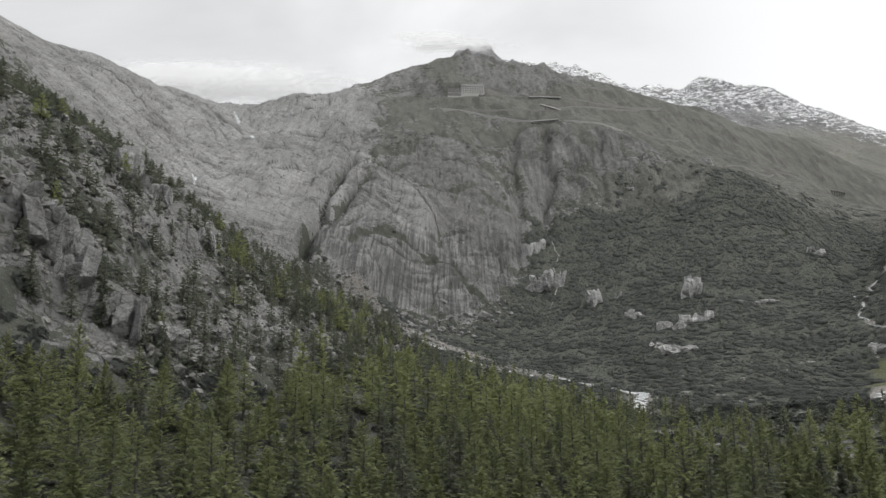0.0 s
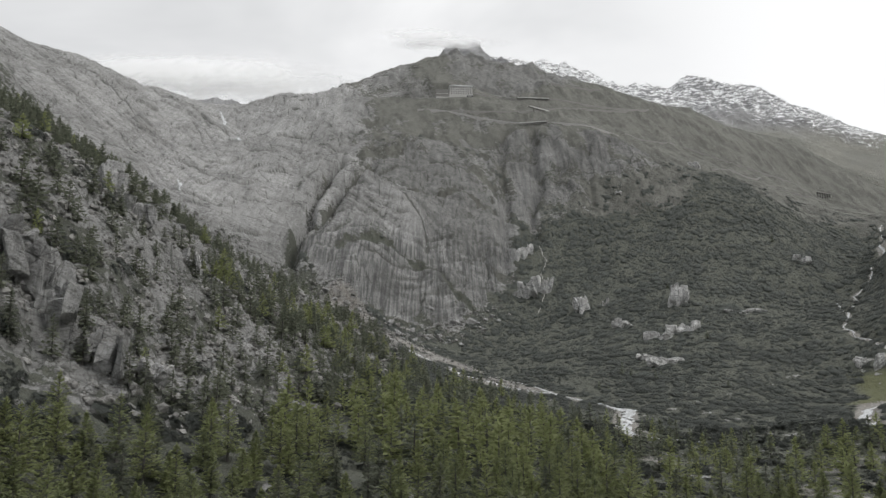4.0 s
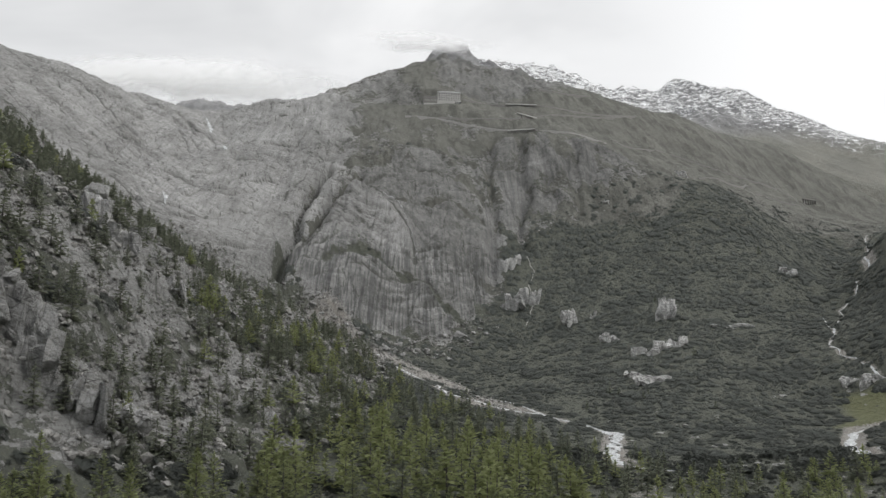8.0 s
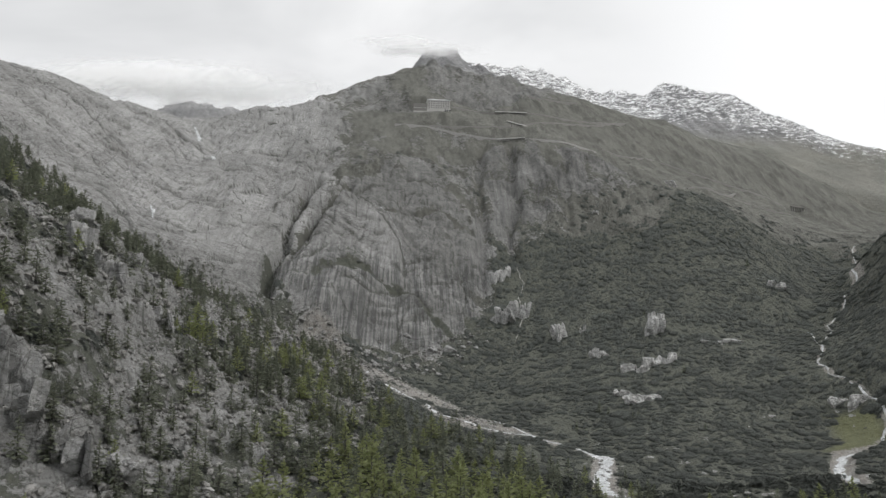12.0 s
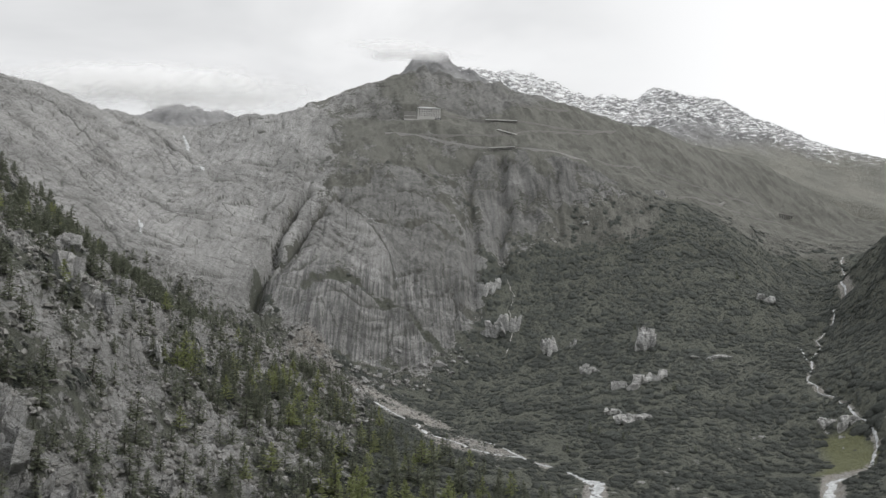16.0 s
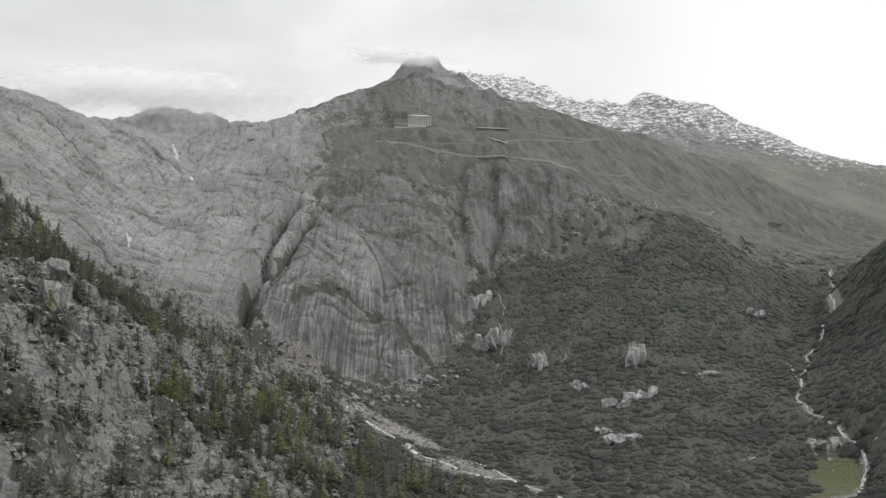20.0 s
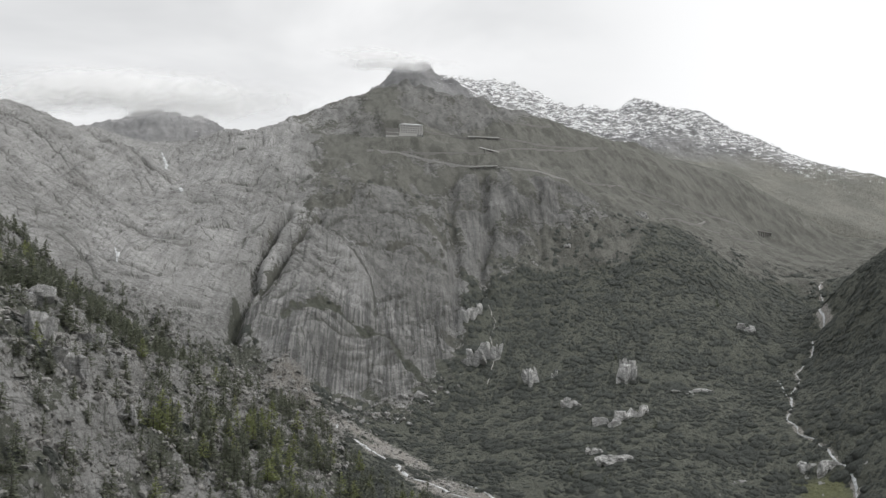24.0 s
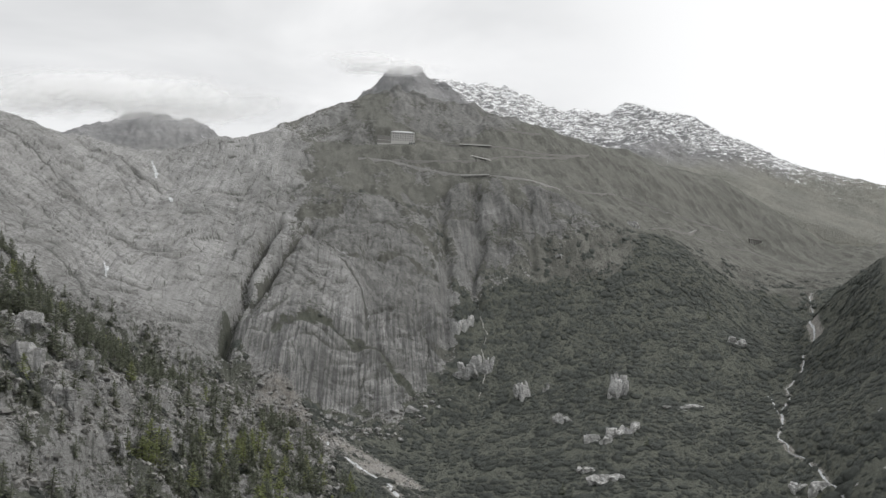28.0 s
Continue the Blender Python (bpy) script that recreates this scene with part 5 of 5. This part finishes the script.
def section_mesh(name, rings, material):
    """A solid drawn along a line: rings of four corners."""
    rings = np.array(rings)
    n = len(rings)
    verts = rings.reshape(-1, 3)
    faces = [(4 * i + a, 4 * i + (a + 1) % 4, 4 * i + 4 + (a + 1) % 4, 4 * i + 4 + a) for i in range(n - 1) for a in range(4)] + [(3, 2, 1, 0), tuple(4 * n - 4 + a for a in range(4))]
    me = bpy.data.meshes.new(name)
    me.from_pydata([tuple(v) for v in verts], [], faces)
    me.materials.append(material)
    return me


def build_road(line, wide, wall, label, stone=None):
    """A road cut into the slope: the roadway and, on its outer side, the dry stone wall that carries it."""
    p, out = strip(line)
    inner = p[:, :2] - out * wide * 0.5
    z = height(p[:, 0], p[:, 1]) + 0.6
    for k in range(40):
        z[1:-1] = (z[:-2] + 2 * z[1:-1] + z[2:]) / 4
    edge = p[:, :2] + out * wide * 0.5
    z = np.maximum(z, height(edge[:, 0], edge[:, 1]) + 0.2)
    for k in range(8):
        z[1:-1] = (z[:-2] + 2 * z[1:-1] + z[2:]) / 4
    root = tagged(new("mountain_road"), label, "road", kind="structure")
    part("roadway", section_mesh("roadway", [[(*inner[i], z[i]), (*edge[i], z[i]), (*edge[i], z[i] - 0.5), (*inner[i], z[i] - 0.5)] for i in range(len(z))], ASPHALT), root)
    face, back = edge + out * 0.35, edge - out * 0.25
    top = z + 0.35 + 0.2 * gnoise(np.arange(len(z)) * 0.7, z * 0, 611)
    foot = np.minimum(height(face[:, 0], face[:, 1]) - 0.3, z - wall)
    part("retaining_wall", section_mesh("retaining_wall", [[(*back[i], top[i]), (*face[i], top[i]), (*(face[i] + out[i] * 0.4), foot[i]), (*back[i], foot[i])] for i in range(len(z))], stone or WALL_STONE), root, "pale dry stone retaining wall")
    return p, z


def build_bridge(a, b, drop, piers, label, wide=3.6, rail=None):
    """A road bridge on stone piers from a to b."""
    a, b = Vector(a), Vector(b)
    long, way = (b - a).length, math.degrees(math.atan2(b.y - a.y, b.x - a.x))
    root = tagged(new("road_bridge"), label, "bridge")
    root.matrix_basis = Matrix.Translation((a + b) / 2) @ pose(0, 0, 0, 0, 0, way)
    part("deck", box_mesh("deck", (long, wide, 0.45), WALL_STONE, 0.08), root)
    for side in (-1, 1):
        part("parapet", box_mesh("parapet", (long, 0.35, 1.6), rail or PARAPET, 0.05, (0, side * (wide / 2 - 0.1), 0.6)), root, "pale concrete parapet")
    for k in range(piers):
        x = -long / 2 + long * (k + 0.5) / piers
        part("pier", box_mesh("pier", (1.5, wide * 0.8, drop), WALL_STONE, 0.1, (x, 0, -0.45 - drop / 2)), root)
        part("pier_cap", box_mesh("pier_cap", (2.1, wide * 0.9, 0.7), WALL_STONE, 0.08, (x, 0, -0.8)), root)


def build_roads():
    build_road([(-22, 1195), (9, 1195), (40, 1196), (64, 1195), (101, 1193), (132, 1190), (178, 1176), (208, 1170), (240, 1172), (300, 1200)], 4.5, 1.7, "mountain road crossing dark turf on a pale stone wall", PALE_WALL)
    build_road([(31, 1198), (90, 1212), (133, 1224), (162, 1231), (199, 1257), (243, 1285), (268, 1302), (353, 1362), (411, 1414)], 4, 1.0, "hairpin road climbing dark turf on a stone wall")
    build_road([(75, 1285), (119, 1300), (150, 1291), (205, 1295), (230, 1301), (267, 1319), (304, 1340), (354, 1368), (415, 1418)], 4, 1.2, "upper mountain road on a pale stone wall")
    build_road([(204, 1354), (242, 1367), (282, 1389), (321, 1413)], 4, 2.4, "old road terrace below the summit crag")
    build_road([(317, 1223), (374, 1261), (435, 1313), (483, 1321), (531, 1331), (579, 1345), (636, 1370), (690, 1420), (735, 1455)], 3.5, 0.7, "mountain road descending the grassy flank")
    build_road([(417, 1123), (458, 1152), (500, 1200), (560, 1282)], 6, 1.2, "broad gravel road terrace on the grassy shoulder")
    build_road([(521, 1200), (578, 1257), (613, 1272), (650, 1290), (708, 1330)], 3, 0.7, "narrow track across the grassy flank")
    build_bridge((140, 1180, z_at(208, 1169) + 6), (182, 1170, z_at(208, 1169) + 3), 12, 3, "pale stone road bridge over a rocky gully")
    build_bridge((162, 1228, z_at(162, 1231) + 2), (200, 1254, z_at(199, 1257) + 1), 10, 2, "stone bridge of the hairpin road")
    build_bridge((150, 1288, z_at(150, 1291) + 2), (205, 1291, z_at(205, 1295) + 1), 9, 3, "long low stone road bridge under the hotel")
    build_bridge((752, 1466, z_at(770, 1476) + 9), (790, 1485, z_at(770, 1476) + 8.5), 12, 6, "dark viaduct on six slender piers across a grassy slope", 3.6, WALL_STONE)


def build_hotel():
    """The old hotel above the slabs: four storeys under a low hipped roof, on a walled terrace."""
    x, y = 50, 1258
    z = 530.0
    root = tagged(new("mountain_hotel"), "old grey plastered mountain hotel with a pale hipped roof", "hotel")
    root.matrix_basis = pose(x, y, z, 0, 0, 4)
    long, deep, tall = 38.0, 15.0, 16.0
    part("wall", box_mesh("wall", (long, deep, tall), PLASTER, 0.1, (0, 0, tall / 2)), root)
    bm = bmesh.new()
    eave = [bm.verts.new((sx * (long / 2 + 0.9), sy * (deep / 2 + 0.9), tall)) for sx, sy in ((-1, -1), (1, -1), (1, 1), (-1, 1))]
    lip = [bm.verts.new((v.co.x, v.co.y, tall + 0.35)) for v in eave]
    ridge = [bm.verts.new((sx * (long / 2 - 5.5), 0, tall + 4.2)) for sx in (-1, 1)]
    bm.faces.new(eave[::-1])
    for i in range(4):
        bm.faces.new((eave[i], eave[(i + 1) % 4], lip[(i + 1) % 4], lip[i]))
    bm.faces.new((lip[0], lip[1], ridge[1], ridge[0]))
    bm.faces.new((lip[2], lip[3], ridge[0], ridge[1]))
    bm.faces.new((lip[1], lip[2], ridge[1]))
    bm.faces.new((lip[3], lip[0], ridge[0]))
    roof = part("roof", bm_mesh("roof", bm, ROOF_SHEET), root, "pale sheet-metal hipped roof")
    for cx in (-9, 10):
        part("chimney", box_mesh("chimney", (1.4, 1.4, 3.0), PLASTER, 0.06, (cx, 1.5, tall + 4.2)), roof)
    pane, frame_me, sill = box_mesh("pane", (1.0, 0.12, 1.7), GLASS_AND_ARCH_SHADE), box_mesh("frame", (1.5, 0.10, 2.2), PLASTER, 0.03), box_mesh("sill", (1.8, 0.35, 0.2), WALL_STONE, 0.03)
    shutter = box_mesh("shutter", (0.55, 0.12, 1.9), SHUTTER, 0.02)
    for storey in range(4):
        for k in range(9):
            wx, wz = -long / 2 + 2.9 + k * 4.03, 2.6 + storey * 3.75
            w = part("window", frame_me, root, "", pose(wx, -deep / 2 - 0.04, wz))
            part("pane", pane, w, "dark glass pane", pose(0, -0.04, 0))
            part("sill", sill, w, "", pose(0, -0.12, -1.2))
            for side in (-1, 1):
                part("shutter", shutter, w, "", pose(side * 1.15, -0.04, 0))
    part("cornice", box_mesh("cornice", (long + 0.5, 0.3, 0.35), ROOF_SHEET, 0.03, (0, -deep / 2 - 0.12, tall - 0.5)), root)
    part("door", box_mesh("door", (1.9, 0.16, 2.6), SHUTTER, 0.03, (0.3, -deep / 2 - 0.06, 1.35)), root)
    terrace = tagged(new("hotel_terrace"), "broad stone terrace wall in front of the hotel", "terrace")
    terrace.matrix_basis = pose(x - 11, y - 10.5, z, 0, 0, 4)
    part("retaining_wall", box_mesh("retaining_wall", (62, 4, 9), PLASTER, 0.15, (0, 0.5, -4.5)), terrace)
    part("retaining_wall", box_mesh("retaining_wall", (23, 4, 13), WALL_STONE, 0.2, (-20, 0.4, 1.5)), terrace, "high grey stone wall of the upper terrace")
    part("parapet", box_mesh("parapet", (62.4, 0.5, 0.7), PLASTER, 0.05, (0, -1.4, 0.3)), terrace)
    # dark blocks on the wall face, painted shade for three vaulted openings
    for k in range(3):
        part("archway", box_mesh("archway", (2.6, 0.5, 4.2), GLASS_AND_ARCH_SHADE, 0.4, (22.5 + k * 3.6, -1.4, -3.2)), terrace, "dark block standing for the shade in a vaulted opening")
    annex = tagged(new("hotel_annex"), "low ruined stone annex beside the hotel", "building")
    annex.matrix_basis = pose(x - 34, y - 7, z, 0, 0, 4)
    part("wall", box_mesh("wall", (12, 8, 5.5), WALL_STONE, 0.2, (0, 0, 2.7)), annex)
    part("gable", box_mesh("gable", (4, 7, 3), WALL_STONE, 0.5, (-3.5, 0, 6.4)), annex)


def build_clouds():
    """Torn cloud round the summits: loose veils behind one another, each leaning back under the bright sky."""
    for label, middle, wide, tall, deep, veils, seed in (("torn grey cloud capping the rocky summit", (30, 1950, 950), 430, 120, 40, 3, 700), ("low grey cloud lying on the far peak", (-600, 1930, 835), 1250, 230, 80, 4, 720)):
        root = tagged(new("cloud"), label, "cloud")
        root.matrix_basis = pose(*middle)
        r = np.random.RandomState(seed)
        for k in range(veils):
            cols, rows = 25, 13
            u, v = np.meshgrid(np.linspace(-0.5, 0.5, cols), np.linspace(-0.5, 0.5, rows))
            u, v = u.ravel(), v.ravel()
            w, h = wide * r.uniform(0.7, 1.0), tall * r.uniform(0.8, 1.1)
            dx, dz, dy = r.uniform(-0.15, 0.15) * wide, r.uniform(-0.12, 0.12) * tall, (k / (veils - 1) - 0.5) * deep
            bulge = 8 * (u * u + v * v)
            part("veil", numpy_mesh("veil", np.c_[u * w + dx, dy + bulge + 1.15 * v * h, v * h + dz], grid_quads(rows, cols), CLOUD), root)


build_clouds()
build_trees()
build_shrubs()
build_stones()
build_water()
build_roads()
build_hotel()
